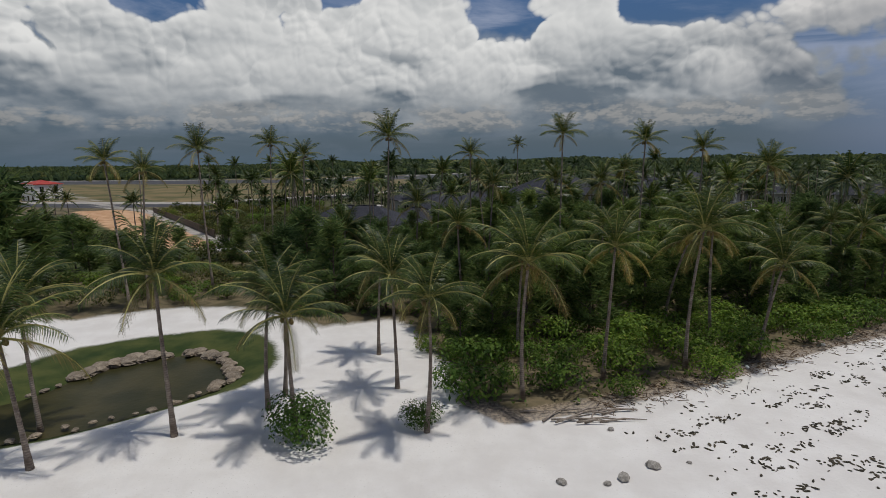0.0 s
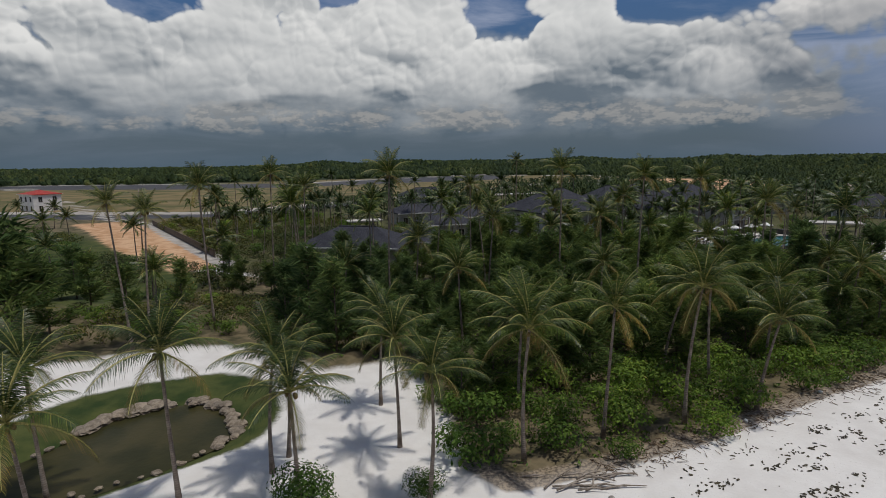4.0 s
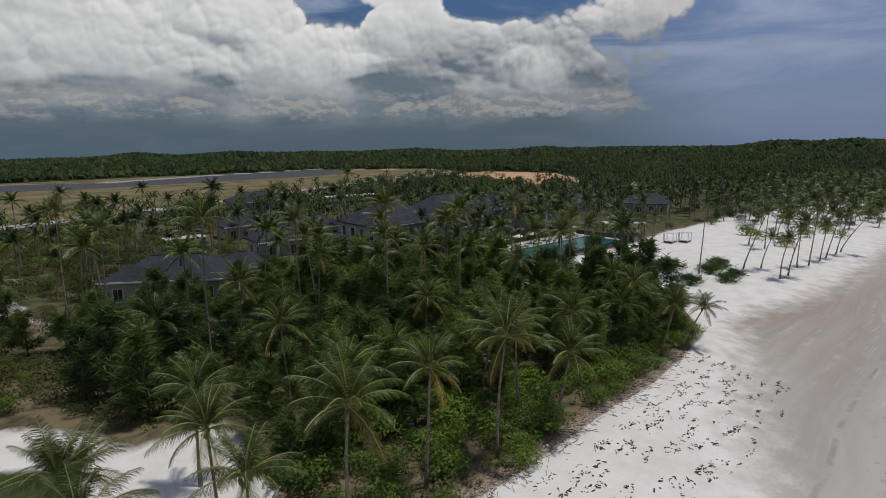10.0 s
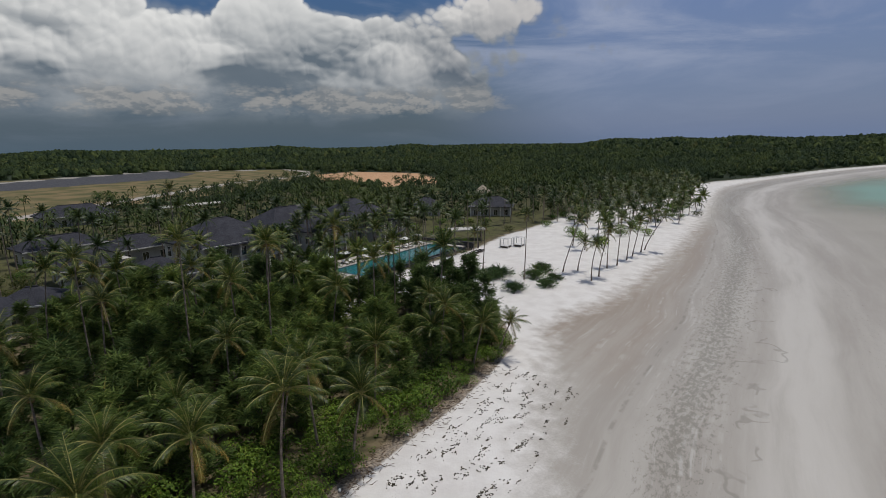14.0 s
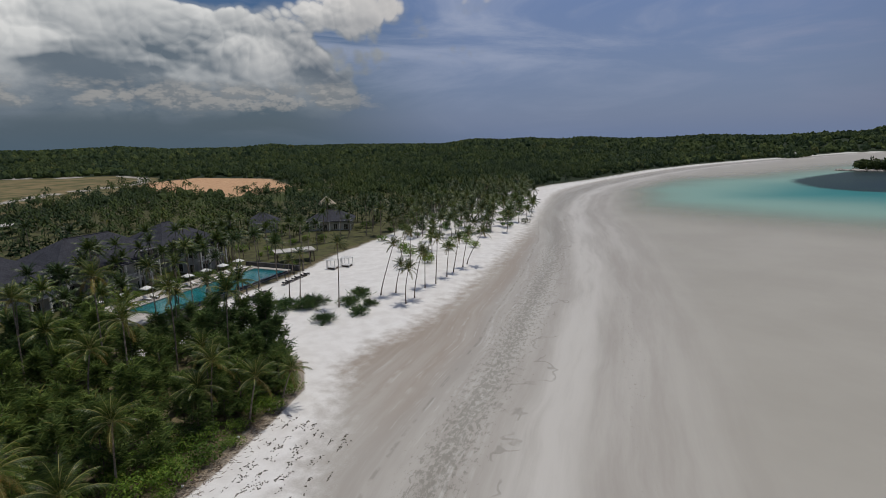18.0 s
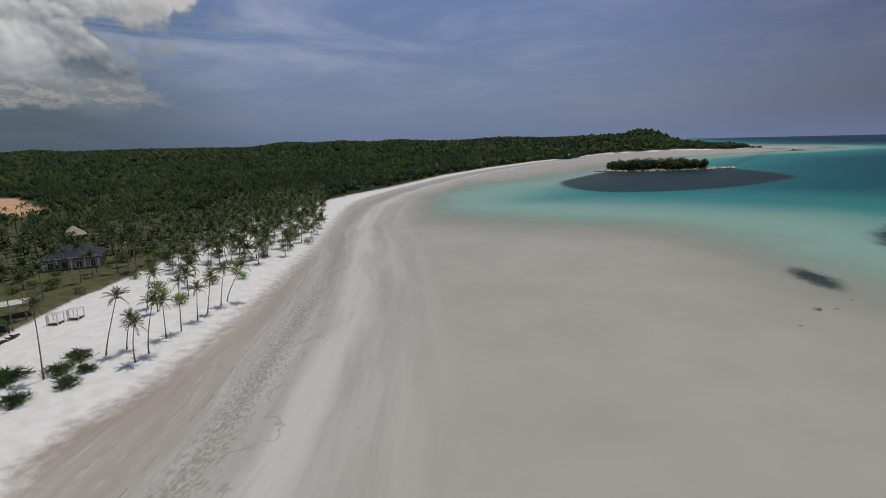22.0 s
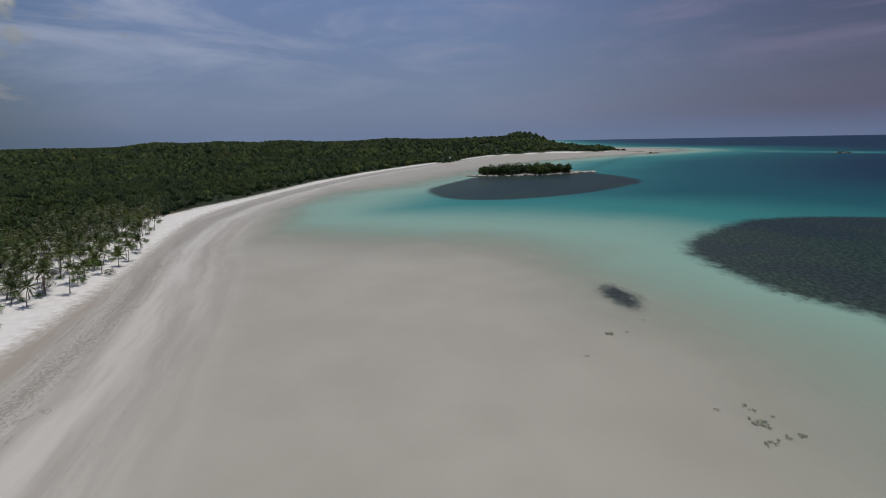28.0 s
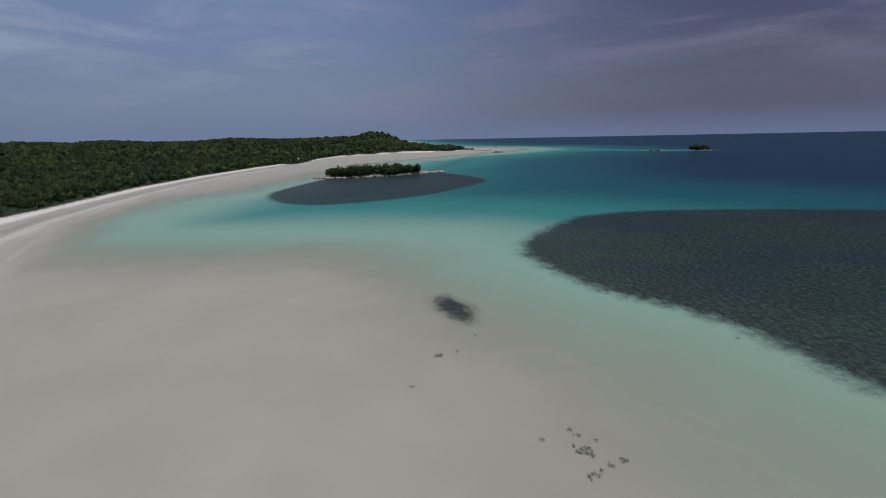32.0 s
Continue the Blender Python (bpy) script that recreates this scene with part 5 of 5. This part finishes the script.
    mesh = quick("far_woods", np.concatenate(out_v), np.concatenate(out_t))
    tagged(part("far_woods", mesh, FOREST), "dense dark green tropical forest with palms", "forest", kind="stuff")


woods()


def undergrowth():
    """Low leaves, seedlings and creepers over the soil of the thicket."""
    rng = random.Random(88)
    pieces = []
    for x, y in scatter(rng, INNER, 0.75, 5200, (), -1.2, lambda a, b: (b < 60) & (inside(a, b, SAND_POCKET) < 0)):
        s = rng.uniform(0.5, 1.3)
        pieces.append(moved(leaf_mass(rng, 0.55 * s, 0.55 * s, 0.32 * s, 13, 0.13, 2), pose(x, y, ground_z(x, y))))
    mesh = quick("undergrowth", *join(pieces))
    tagged(part("undergrowth", mesh, LEAVES), "low green creepers and seedlings over sandy soil", "undergrowth", kind="stuff")


undergrowth()

# ---------------------------------------------------------------- buildings


def hip_roof(a, b, z, rise, over=0.8, thick=0.25, ridge=None):
    """A hipped roof with thick eaves over a plan of half sizes a, b (a the longer)."""
    a, b = a + over, b + over
    k = (a - b * 0.9) if ridge is None else ridge
    k = max(k, 0.3)
    low = [(-a, -b, z), (a, -b, z), (a, b, z), (-a, b, z)]
    top = [(-a, -b, z + thick), (a, -b, z + thick), (a, b, z + thick), (-a, b, z + thick), (-k, 0, z + rise), (k, 0, z + rise)]
    v = low + top
    t = [(0, 2, 1), (0, 3, 2)]
    for i in range(4):
        j = (i + 1) % 4
        t += [(i, j, j + 4), (i, j + 4, i + 4)]
    t += [(4, 5, 9), (4, 9, 8), (5, 6, 9), (6, 7, 8), (6, 8, 9), (7, 4, 8)]
    return np.array(v, float), np.array(t)


def house(x, y, a, b, turn, storeys=1, rise=3.2, label="", veranda=0, wall=None, roof=None, over=0.9):
    """A house on its own plot: walls, hipped roof, ridge, windows with frames, columns, balcony rail."""
    h = 3.3 * storeys
    base = empty("house", label, "house", "houses of the resort", pose(x, y, ground_z(x, y), 0, 0, turn))
    wall, roof = wall or PLASTER, roof or SLATE
    part("wall", quick("wall", *join([box(-a, a, -b, -b + 0.25, -0.3, h), box(-a, a, b - 0.25, b, -0.3, h), box(-a, -a + 0.25, -b + 0.25, b - 0.25, -0.3, h), box(a - 0.25, a, -b + 0.25, b - 0.25, -0.3, h)])), wall, base)
    top = part("roof", quick("roof", *hip_roof(a, b, h, rise, over)), roof, base)
    k = max(a + over - (b + over) * 0.9, 0.3)
    part("ridge", quick("ridge", *tube([(-k, 0, h + rise + 0.02), (k, 0, h + rise + 0.02)], [0.14, 0.14], 6)), roof, top)
    part("fascia", quick("fascia", *join([box(-a - over, a + over, s * (b + over) - 0.06 + 0.05 * s, s * (b + over) + 0.06 + 0.05 * s, h - 0.05, h + 0.2) for s in (-1, 1)])), WHITE, top, "white fascia board")
    for level in range(storeys):
        z = 3.3 * level + (0.15 if level == 0 else 0.4)
        for side in (-1, 1):
            for count, along, dist, quarter in ((max(2, int(a * 2 / 3.2)), a, b, 0), (max(1, int(b * 2 / 3.4)), b, a, 90)):
                for i in range(count):
                    u = -along + (i + 0.5) * 2 * along / count
                    m = pose(0, 0, 0, 0, 0, quarter + (180 if side < 0 else 0)) @ pose(u, dist, z)
                    win = part("window", quick("window", *box(-0.75, 0.75, -0.02, 0.05, 0, 2.15)), WHITE, base, "", m)
                    part("pane", quick("pane", *join([box(-0.66, -0.03, 0.05, 0.07, 0.09, 2.06), box(0.03, 0.66, 0.05, 0.07, 0.09, 2.06)])), GLASS, win)
    if veranda:
        n = max(3, int(a * 2 / 3))
        for i in range(n + 1):
            u = -a + 0.2 + i * (2 * a - 0.4) / n
            part("column", quick("column", *join([box(u - 0.16, u + 0.16, -b - veranda, -b - veranda + 0.32, -0.2, h), box(u - 0.24, u + 0.24, -b - veranda - 0.08, -b - veranda + 0.4, h - 0.25, h)])), WHITE, base)
        part("veranda_roof", quick("veranda_roof", *box(-a - 0.4, a + 0.4, -b - veranda - 0.5, -b, h, h + 0.18)), roof, base)
        if storeys > 1:
            floor = part("balcony", quick("balcony", *box(-a, a, -b - veranda, -b, 3.1, 3.3)), WHITE, base)
            rail = [box(-a, a, -b - veranda + 0.02, -b - veranda + 0.08, 4.25, 4.33)]
            rail += [box(-a + i * 0.3, -a + i * 0.3 + 0.05, -b - veranda + 0.03, -b - veranda + 0.07, 3.3, 4.25) for i in range(int(a * 2 / 0.3))]
            part("railing", quick("railing", *join(rail)), WHITE, floor)
    return base


house(-16, 91, 8.2, 5.4, -10, 1, 3.0, "single-storey villa with a dark slate hipped roof")
house(-6, 95, 3.6, 3.2, -10, 1, 2.2, "small annex with a dark slate roof")
house(11, 105, 4.8, 4.4, 12, 1, 3.0, "small villa with a dark hipped roof and pale walls")
house(24, 117, 8.5, 7.5, 24, 2, 4.6, "two-storey resort wing with a steep dark slate roof", 1.8)
house(43, 131, 11, 6.5, 24, 2, 4.6, "two-storey main building with white columns and a slate roof", 2.0)
house(62, 139, 7.5, 7, 24, 2, 4.6, "two-storey resort wing with a balcony and slate roof", 1.8)
house(65.3, 126.8, 4.2, 3.7, 24, 2, 2.8, "two-storey gable wing with white columns facing the pool", 1.2)
house(45.3, 118.5, 4.6, 3.7, 24, 2, 2.8, "two-storey wing with a slate roof facing the pool", 1.2)
house(-1, 122, 4.8, 4.4, 20, 1, 3.0, "small villa with a slate roof among palms")
house(8, 140, 6, 4.2, 24, 1, 2.8, "pale villa with a dark roof among palms")
house(-8, 152, 8, 4.2, 24, 1, 2.6, "low villa with a dark roof among palms")
house(124, 158, 7.4, 5.2, -40, 1, 3.4, "house with a dark blue-grey hipped roof by the beach", 1.5)
house(104, 172, 5, 4.4, -30, 1, 3.2, "house with a dark roof behind palms")
house(-10, 228, 11, 6.5, 20, 1, 3.6, "long pale building with a wide grey hipped roof")
house(-167, 213, 6, 5, -30, 2, 1.7, "white two-storey house with a red roof", 0, WHITE, REDROOF, 0.4)


def flat_roof(x, y, a, b, turn, z, label, mat):
    base = empty("pavilion", label, "pavilion", "garden pavilions", pose(x, y, ground_z(x, y), 0, 0, turn))
    part("roof", quick("roof", *join([box(-a, a, -b, b, z, z + 0.14), box(-a + 0.3, a - 0.3, -b + 0.3, b - 0.3, z - 0.25, z)])), mat, base)
    for sx in (-1, 1):
        for sy in (-1, 1):
            part("post", quick("post", *box(sx * (a - 0.5) - 0.1, sx * (a - 0.5) + 0.1, sy * (b - 0.5) - 0.1, sy * (b - 0.5) + 0.1, -0.2, z - 0.25)), TEAK, base)
    return base


flat_roof(86, 117, 5.2, 2.6, -18, 3.0, "beach bar pavilion with a pale flat roof", CONCRETE)
flat_roof(-22, 135, 4.5, 2.4, 22, 2.7, "long pavilion with a pale flat roof", CONCRETE)
flat_roof(28, 240, 15, 4.0, 20, 3.0, "long grey flat-roofed shed", CONCRETE)
flat_roof(4, 128, 2.4, 2.0, 24, 2.7, "small pavilion with a pale flat roof", CONCRETE)

# ---------------------------------------------------------------- pool and its deck
POOL = pose(60.2, 104.0, 0, 0, 0, 25)
Z = 1.35
base = empty("swimming_pool", "long turquoise infinity pool with a dark stone edge", "pool", "", POOL)
part("basin", quick("basin", *join([box(-17.5, 17.5, -4.9, -4.5, -0.4, Z), box(-17.5, 17.5, 4.5, 4.9, 0.6, Z), box(-17.9, -17.5, -4.9, 4.9, 0.2, Z), box(17.5, 17.9, -4.9, 4.9, 0.2, Z), box(-17.5, 17.5, -4.5, 4.5, 0.1, 0.25)])), DARKSTONE, base, "dark stone basin wall")
part("water", quick("water", *box(-17.5, 17.5, -4.5, 4.5, 0.26, Z - 0.05)), POOLWATER, base, "turquoise water")
part("overflow_wall", quick("overflow_wall", *box(-17.9, 19.0, -5.7, -4.91, -0.5, Z - 0.25)), DARKSTONE, base, "dark stone overflow wall")
deck = tagged(part("pool_deck", quick("pool_deck", *join([box(-23, 19.5, 4.91, 10.5, 0.2, Z + 0.02), box(-23, -17.91, -4.9, 4.91, 0.2, Z + 0.02), box(17.91, 19.5, -4.9, 4.91, 0.2, Z + 0.02)])), DECK, None, "", POOL), "pale stone deck round the pool", "deck", kind="structure")
tagged(part("garden_wall", quick("garden_wall", *box(19.6, 20.2, -7, 9, -0.3, 2.4)), DARKSTONE, None, "", POOL), "dark stone wall at the pool's end", "wall", kind="structure")
tagged(part("garden_wall", quick("garden_wall", *box(-22, -16, -9.2, -8.4, -0.3, 1.9)), DARKSTONE, None, "", POOL), "low dark stone planter wall", "wall", kind="structure")


def parasol(m, label="white square parasol over sun loungers"):
    base = empty("parasol", label, "parasol", "poolside parasols", m)
    part("pole", quick("pole", *tube([(0, 0, 0), (0, 0, 2.75)], [0.03, 0.03], 6)), TEAK, base)
    part("base_plate", quick("base_plate", *box(-0.3, 0.3, -0.3, 0.3, 0, 0.08)), CONCRETE, base)
    v = [(-0.95, -0.95, 2.25), (0.95, -0.95, 2.25), (0.95, 0.95, 2.25), (-0.95, 0.95, 2.25), (0, 0, 2.8), (-0.95, -0.95, 2.1), (0.95, -0.95, 2.1), (0.95, 0.95, 2.1), (-0.95, 0.95, 2.1)]
    t = [(0, 1, 4), (1, 2, 4), (2, 3, 4), (3, 0, 4)] + [q for i in range(4) for q in ((i, i + 5, (i + 1) % 4 + 5), (i, (i + 1) % 4 + 5, (i + 1) % 4))]
    part("canopy", quick("canopy", v, t), CANVAS, base)
    return base


def lounger(m, cushion, label):
    base = empty("sun_lounger", label, "sun lounger", "sun loungers", m)
    part("frame", quick("frame", *join([box(-1.0, 1.0, -0.36, -0.28, 0.26, 0.34), box(-1.0, 1.0, 0.28, 0.36, 0.26, 0.34), box(-1.0, -0.92, -0.28, 0.28, 0.26, 0.34), box(0.92, 1.0, -0.28, 0.28, 0.26, 0.34)])), TEAK, base)
    for sx in (-0.85, 0.85):
        for sy in (-0.32, 0.32):
            part("leg", quick("leg", *box(sx - 0.04, sx + 0.04, sy - 0.04, sy + 0.04, 0, 0.26)), TEAK, base)
    part("mattress", quick("mattress", *box(-0.98, 0.35, -0.33, 0.33, 0.345, 0.45)), cushion, base)
    part("backrest", quick("backrest", *moved(box(0, 0.68, -0.33, 0.33, -0.05, 0.05), pose(0.36, 0, 0.42, 0, -38, 0))), cushion, base)
    return base


for i in range(8):
    u = -21.0 + i * 5.2
    parasol(POOL @ pose(u, 7.4, Z + 0.02))
    for s in (-0.85, 0.85):
        lounger(POOL @ pose(u + s, 6.6, Z + 0.02, 0, 0, 90), CANVAS, "timber sun lounger with a pale cushion by the pool")
for x, y in ((58.7, 90.0), (61.7, 91.4), (65.1, 93.3), (73.1, 97.1), (76.3, 98.9), (79.4, 100.4)):
    z = ground_z(x, y)
    post = empty("beach_umbrella", "closed dark beach umbrella on a pole", "parasol", "closed beach umbrellas", pose(x + 0.1, y + 0.9, z))
    part("pole", quick("pole", *tube([(0, 0, -0.2), (0, 0, 2.6)], [0.03, 0.025], 6)), TEAK, post)
    part("canopy", quick("canopy", *tube([(0, 0, 1.0), (0, 0, 1.5), (0, 0, 2.55)], [0.14, 0.12, 0.03], 7)), CUSHION, post)
    for s in (-0.75, 0.75):
        lounger(pose(x + s * 0.8, y + s * 0.5, z, 0, 0, 205), CUSHION, "dark sun lounger on the white sand")


def cabana(x, y, turn):
    base = empty("beach_cabana", "four-post beach day bed with a pale canopy", "cabana", "beach cabanas", pose(x, y, ground_z(x, y), 0, 0, turn))
    for sx in (-1.1, 1.1):
        for sy in (-1.1, 1.1):
            part("post", quick("post", *box(sx - 0.07, sx + 0.07, sy - 0.07, sy + 0.07, -0.1, 2.3)), WHITE, base)
    part("roof", quick("roof", *join([box(-1.25, 1.25, -1.25 + i * 0.35, -1.13 + i * 0.35, 2.3, 2.4) for i in range(8)])), WHITE, base)
    part("bed", quick("bed", *box(-1.0, 1.0, -1.0, 1.0, 0.15, 0.45)), TEAK, base)
    part("mattress", quick("mattress", *box(-0.96, 0.96, -0.96, 0.96, 0.455, 0.6)), CANVAS, base)
    part("curtain", quick("curtain", *join([box(-1.05 + i * 0.14, -0.97 + i * 0.14, 1.04 + 0.05 * (i % 2), 1.1 + 0.05 * (i % 2), 0.2, 2.28) for i in range(6)])), CANVAS, base)


cabana(88.0, 101.7, 30)
cabana(91.8, 101.2, 30)
hut = empty("thatched_hut", "round hut with a pale conical thatched roof", "hut", "", pose(142, 190, ground_z(142, 190)))
part("roof", quick("roof", *tube([(0, 0, 5.0), (0, 0, 5.4), (0, 0, 8.4)], [4.2, 3.9, 0.12], 14)), THATCH, hut)
for i in range(8):
    a = math.tau * i / 8
    part("post", quick("post", *tube([(math.cos(a) * 3.2, math.sin(a) * 3.2, -0.2), (math.cos(a) * 3.2, math.sin(a) * 3.2, 5.0)], [0.12, 0.1], 6)), TEAK, hut)

# fence along the bare earth, lamp poles
fence = tagged(part("boundary_fence", quick("boundary_fence", *moved(box(-36, 36, -0.06, 0.06, -0.2, 1.5), pose(-66, 125, 1.0, 0, 0, 127.5))), TEAK), "dark timber boundary fence beside the dirt road", "fence", kind="structure")

# ---------------------------------------------------------------- pond
rng = random.Random(61)
pond = quick("pond", [(x, y, 0.42) for x, y in POND] + [(-21, 28.5, 0.42)], [(i, (i + 1) % len(POND), len(POND)) for i in range(len(POND))])
tagged(part("pond", pond, PONDWATER), "still murky green pond water", "pond", kind="structure")
for (ax, ay), (bx, by) in zip(POND, POND[1:] + POND[:1]):
    if ax < -27 and ay < 28:
        continue
    d = math.hypot(bx - ax, by - ay)
    n = max(1, round(d / 0.75))
    for i in range(n):
        for row in range(2 if ay > 30.5 else 1):
            u = (i + rng.uniform(0.2, 0.8)) / n
            s = rng.uniform(0.32, 0.62) * (1 if ay > 30.5 else 0.42)
            x, y = ax + (bx - ax) * u + rng.uniform(-0.3, 0.3), ay + (by - ay) * u + rng.uniform(-0.2, 0.5) * (1 + row * 0.6)
            stone = part("pond_stone", quick("pond_stone", *lump(rng, s * rng.uniform(0.9, 1.5), s, s * 0.55, 0.16)), STONE, None, "", pose(x, y, 0.55 + rng.uniform(-0.05, 0.12), 0, 0, rng.uniform(0, 360)))
            tagged(stone, "rounded tan boulder at the pond's edge", "stone", "stones round the pond")

# ---------------------------------------------------------------- wrack, driftwood and rocks on the beach
pieces = []
EDGE = [(8, 26.5), (16, 30), (24, 34.4), (34, 39.5), (44, 46)]
for k in range(230):
    i = rng.randrange(len(EDGE) - 1)
    u = rng.random()
    ax, ay = EDGE[i]
    bx, by = EDGE[i + 1]
    off = abs(rng.gauss(0, 1.4)) + rng.choice((2.5, 4.2, 6.5, 9.0))
    x0, y0 = ax + (bx - ax) * u + 0.42 * off, ay + (by - ay) * u - 0.9 * off
    turn = math.degrees(math.atan2(by - ay, bx - ax))
    for j in range(rng.randrange(2, 12)):
        v, w, s = rng.gauss(0, 0.42), rng.gauss(0, 0.12), rng.uniform(0.02, 0.075)
        x, y = x0 + v * math.cos(radians(turn)) - w * math.sin(radians(turn)), y0 + v * math.sin(radians(turn)) + w * math.cos(radians(turn))
        pieces.append(moved(lump(rng, s * rng.uniform(1, 3.2), s, 0.035, 0.45, 3, 6), pose(x, y, ground_z(x, y) + 0.02, 0, 0, turn + rng.gauss(0, 50))))
tagged(part("seaweed_wrack", quick("seaweed_wrack", *join(pieces)), WEED), "dark dried seaweed strewn over white sand", "seaweed", kind="stuff")
pieces = []
for k in range(900):
    i = rng.randrange(len(EDGE) - 1)
    u = rng.random()
    ax, ay = EDGE[i]
    bx, by = EDGE[i + 1]
    off = rng.gauss(0.4, 0.8)
    x, y = ax + (bx - ax) * u + 0.42 * off, ay + (by - ay) * u - 0.9 * off
    a, s = rng.uniform(0, math.tau), rng.uniform(0.15, 0.7)
    z = ground_z(x, y)
    pieces.append(tube([(x, y, z + 0.03), (x + math.cos(a) * s, y + math.sin(a) * s, z + rng.uniform(0.04, 0.16))], [0.025, 0.01], 3, False))
tagged(part("beach_litter", quick("beach_litter", *join(pieces)), LITTER), "brown twigs and dead fronds along the scrub's edge", "litter", kind="stuff")
for k in range(16):
    x, y, a, s = 5.0 + rng.uniform(-1, 3.5), 24.6 + rng.uniform(-0.6, 1.0), rng.gauss(0.35, 0.35), rng.uniform(1.2, 3.0)
    z = ground_z(x, y)
    tagged(part("driftwood_branch", quick("driftwood_branch", *tube([(0, 0, 0.06), (s * 0.5, 0.06, 0.14), (s, -0.05, 0.08)], [0.06, 0.05, 0.02], 6), True), DRIFT, None, "", pose(x, y, z + 0.05 * (k % 3), 0, 0, math.degrees(a))),
           "grey driftwood branch lying on the sand", "driftwood", "driftwood pile")
for x, y, s in ((5.0, 19.1, 0.26), (7.7, 19.4, 0.34), (9.3, 20.3, 0.36), (6.9, 19.0, 0.2), (11.0, 20.6, 0.14), (8.4, 23.6, 0.2)):
    tagged(part("beach_rock", quick("beach_rock", *lump(rng, s, s * 0.8, s * 0.55, 0.12, 4, 6)), BLOCK, None, "", pose(x, y, ground_z(x, y) + s * 0.2, 0, 0, rng.uniform(0, 360))), "grey weathered rock half sunk in sand", "rock", "beach rocks")

# ---------------------------------------------------------------- islets


def islet(x, y, rx, ry, trees, h, seed, turn=0):
    rng = random.Random(seed)
    base = empty("rocky_islet", "low rocky islet covered with dark trees", "island", "islets in the bay", pose(x, y, SEA_LEVEL, 0, 0, turn))
    part("shore", quick("shore", *lump(rng, rx, ry, 2.2, 0.12, 6, 22), True), ROCK, base, "pale rocky shore")
    for k in range(26 if ry < 50 else 110):
        a, s = rng.uniform(0, math.tau), rng.uniform(0.7, 2.6) * min(1.0, ry / 30)
        part("boulder", quick("boulder", *moved(lump(rng, s * 1.2, s, s * 0.75), pose(rx * rng.uniform(0.95, 1.1) * math.cos(a), ry * rng.uniform(0.95, 1.1) * math.sin(a), 0.4))), PALE_ROCK, base)
    if ry > 50:
        # a spit of pale boulders runs out at the seaward end
        for k in range(40):
            s = rng.uniform(0.8, 2.4)
            part("boulder", quick("boulder", *moved(lump(rng, s * 1.3, s, s * 0.7), pose(rng.gauss(-4, 4), -ry * rng.uniform(0.9, 1.38), 0.3))), PALE_ROCK, base)
    for k in range(trees):
        a, r = rng.uniform(0, math.tau), math.sqrt(rng.random()) * 0.88
        s = rng.uniform(0.55, 1.1)
        slim = rng.uniform(0.6, 1.1)
        crown = leaf_mass(rng, 5.6 * s * slim, 5.6 * s * slim, h * 0.36 * s / (0.5 + 0.5 * slim), 84, 1.1, 6)
        part("tree", quick("tree", *moved(crown, pose(rx * r * math.cos(a), ry * r * math.sin(a), 0.8))), FOREST, base)


islet(648, 28, 22, 62, 170, 15, 5, 28)
islet(1300, -178, 8, 14, 4, 2, 6)
islet(1180, -585, 14, 24, 30, 15, 7)
islet(1200, -496, 6, 12, 3, 3, 9)
islet(1540, -120, 12, 20, 10, 6, 8)

# tufts of weed and small stones on the sand flat
for x, y, wide in ((160.9, -42.6, 0.9), (170.8, -50.1, 0.35), (147.5, -37.8, 0.35), (133.0, -61.5, 0.5), (128.3, -62.4, 1.1), (122.2, -62.0, 0.8), (124.4, -64.8, 0.5), (125.4, -66.9, 0.6),
                   (130.6, -57.0, 0.35), (130.1, -64.6, 0.3), (166.3, -104.6, 0.7), (198.3, -87.4, 0.7), (126.5, -63.2, 0.4), (131.5, -62.4, 0.4), (123.2, -63.4, 0.35), (162.4, -46.0, 0.3), (195.5, -91.5, 0.5), (201.5, -86.5, 0.5)):
    bits = []
    for k in range(14):
        u, v = rng.gauss(0, wide * 0.45), rng.gauss(0, wide * 0.5)
        r = wide * rng.uniform(0.08, 0.30)
        bits.append(moved(lump(rng, r * 1.4, r, 0.05, 0.4, 3, 7), pose(u, v, 0, 0, 0, rng.uniform(0, 360))))
    tagged(part("weed_tuft", quick("weed_tuft", *join(bits)), FLATWEED, None, "", pose(x, y, SEA_LEVEL + 0.01)), "grey-green weed tuft on the pale sand flat", "seaweed", "weed on the sand flat")

# small pale houses by the far bay and on the headland
for x, y, turn in ((990, 214, 10), (1012, 212, 40), (1040, 216, 70), (1560, 40, 20), (1585, 85, 60), (1600, 20, 100), (1640, 60, 10)):
    house(x, y, 4.2, 3.4, turn, 1, 1.8, "small pale house far along the bay", 0, PLASTER, CONCRETE, 0.4)

for x, y in ((31.3, 38.6), (27.4, 35.9), (38.5, 43.2), (43.6, 46.6), (19.6, 31.6)):
    tagged(part("plastic_float", quick("plastic_float", *tube([(-0.16, 0, 0.1), (-0.1, 0, 0.1), (0.1, 0, 0.1), (0.16, 0, 0.1)], [0.04, 0.11, 0.11, 0.04], 8), True), BUOY, None, "", pose(x, y, ground_z(x, y), 0, 0, rng.uniform(0, 360))),
           "white plastic float washed up on the beach litter", "float", "washed-up floats")

# a palm that has lost its crown
x, y = -59.0, 98.5
tagged(part("palm_trunk", quick("palm_trunk", *tube([(0, 0, -0.2), (0.1, 0.05, 4), (0.3, 0.1, 9), (0.35, 0.1, 13)], [0.17, 0.13, 0.11, 0.09], 7), True), DRIFT, None, "", pose(x, y, ground_z(x, y))),
       "bare grey trunk of a dead palm beside the cleared earth", "dead tree")
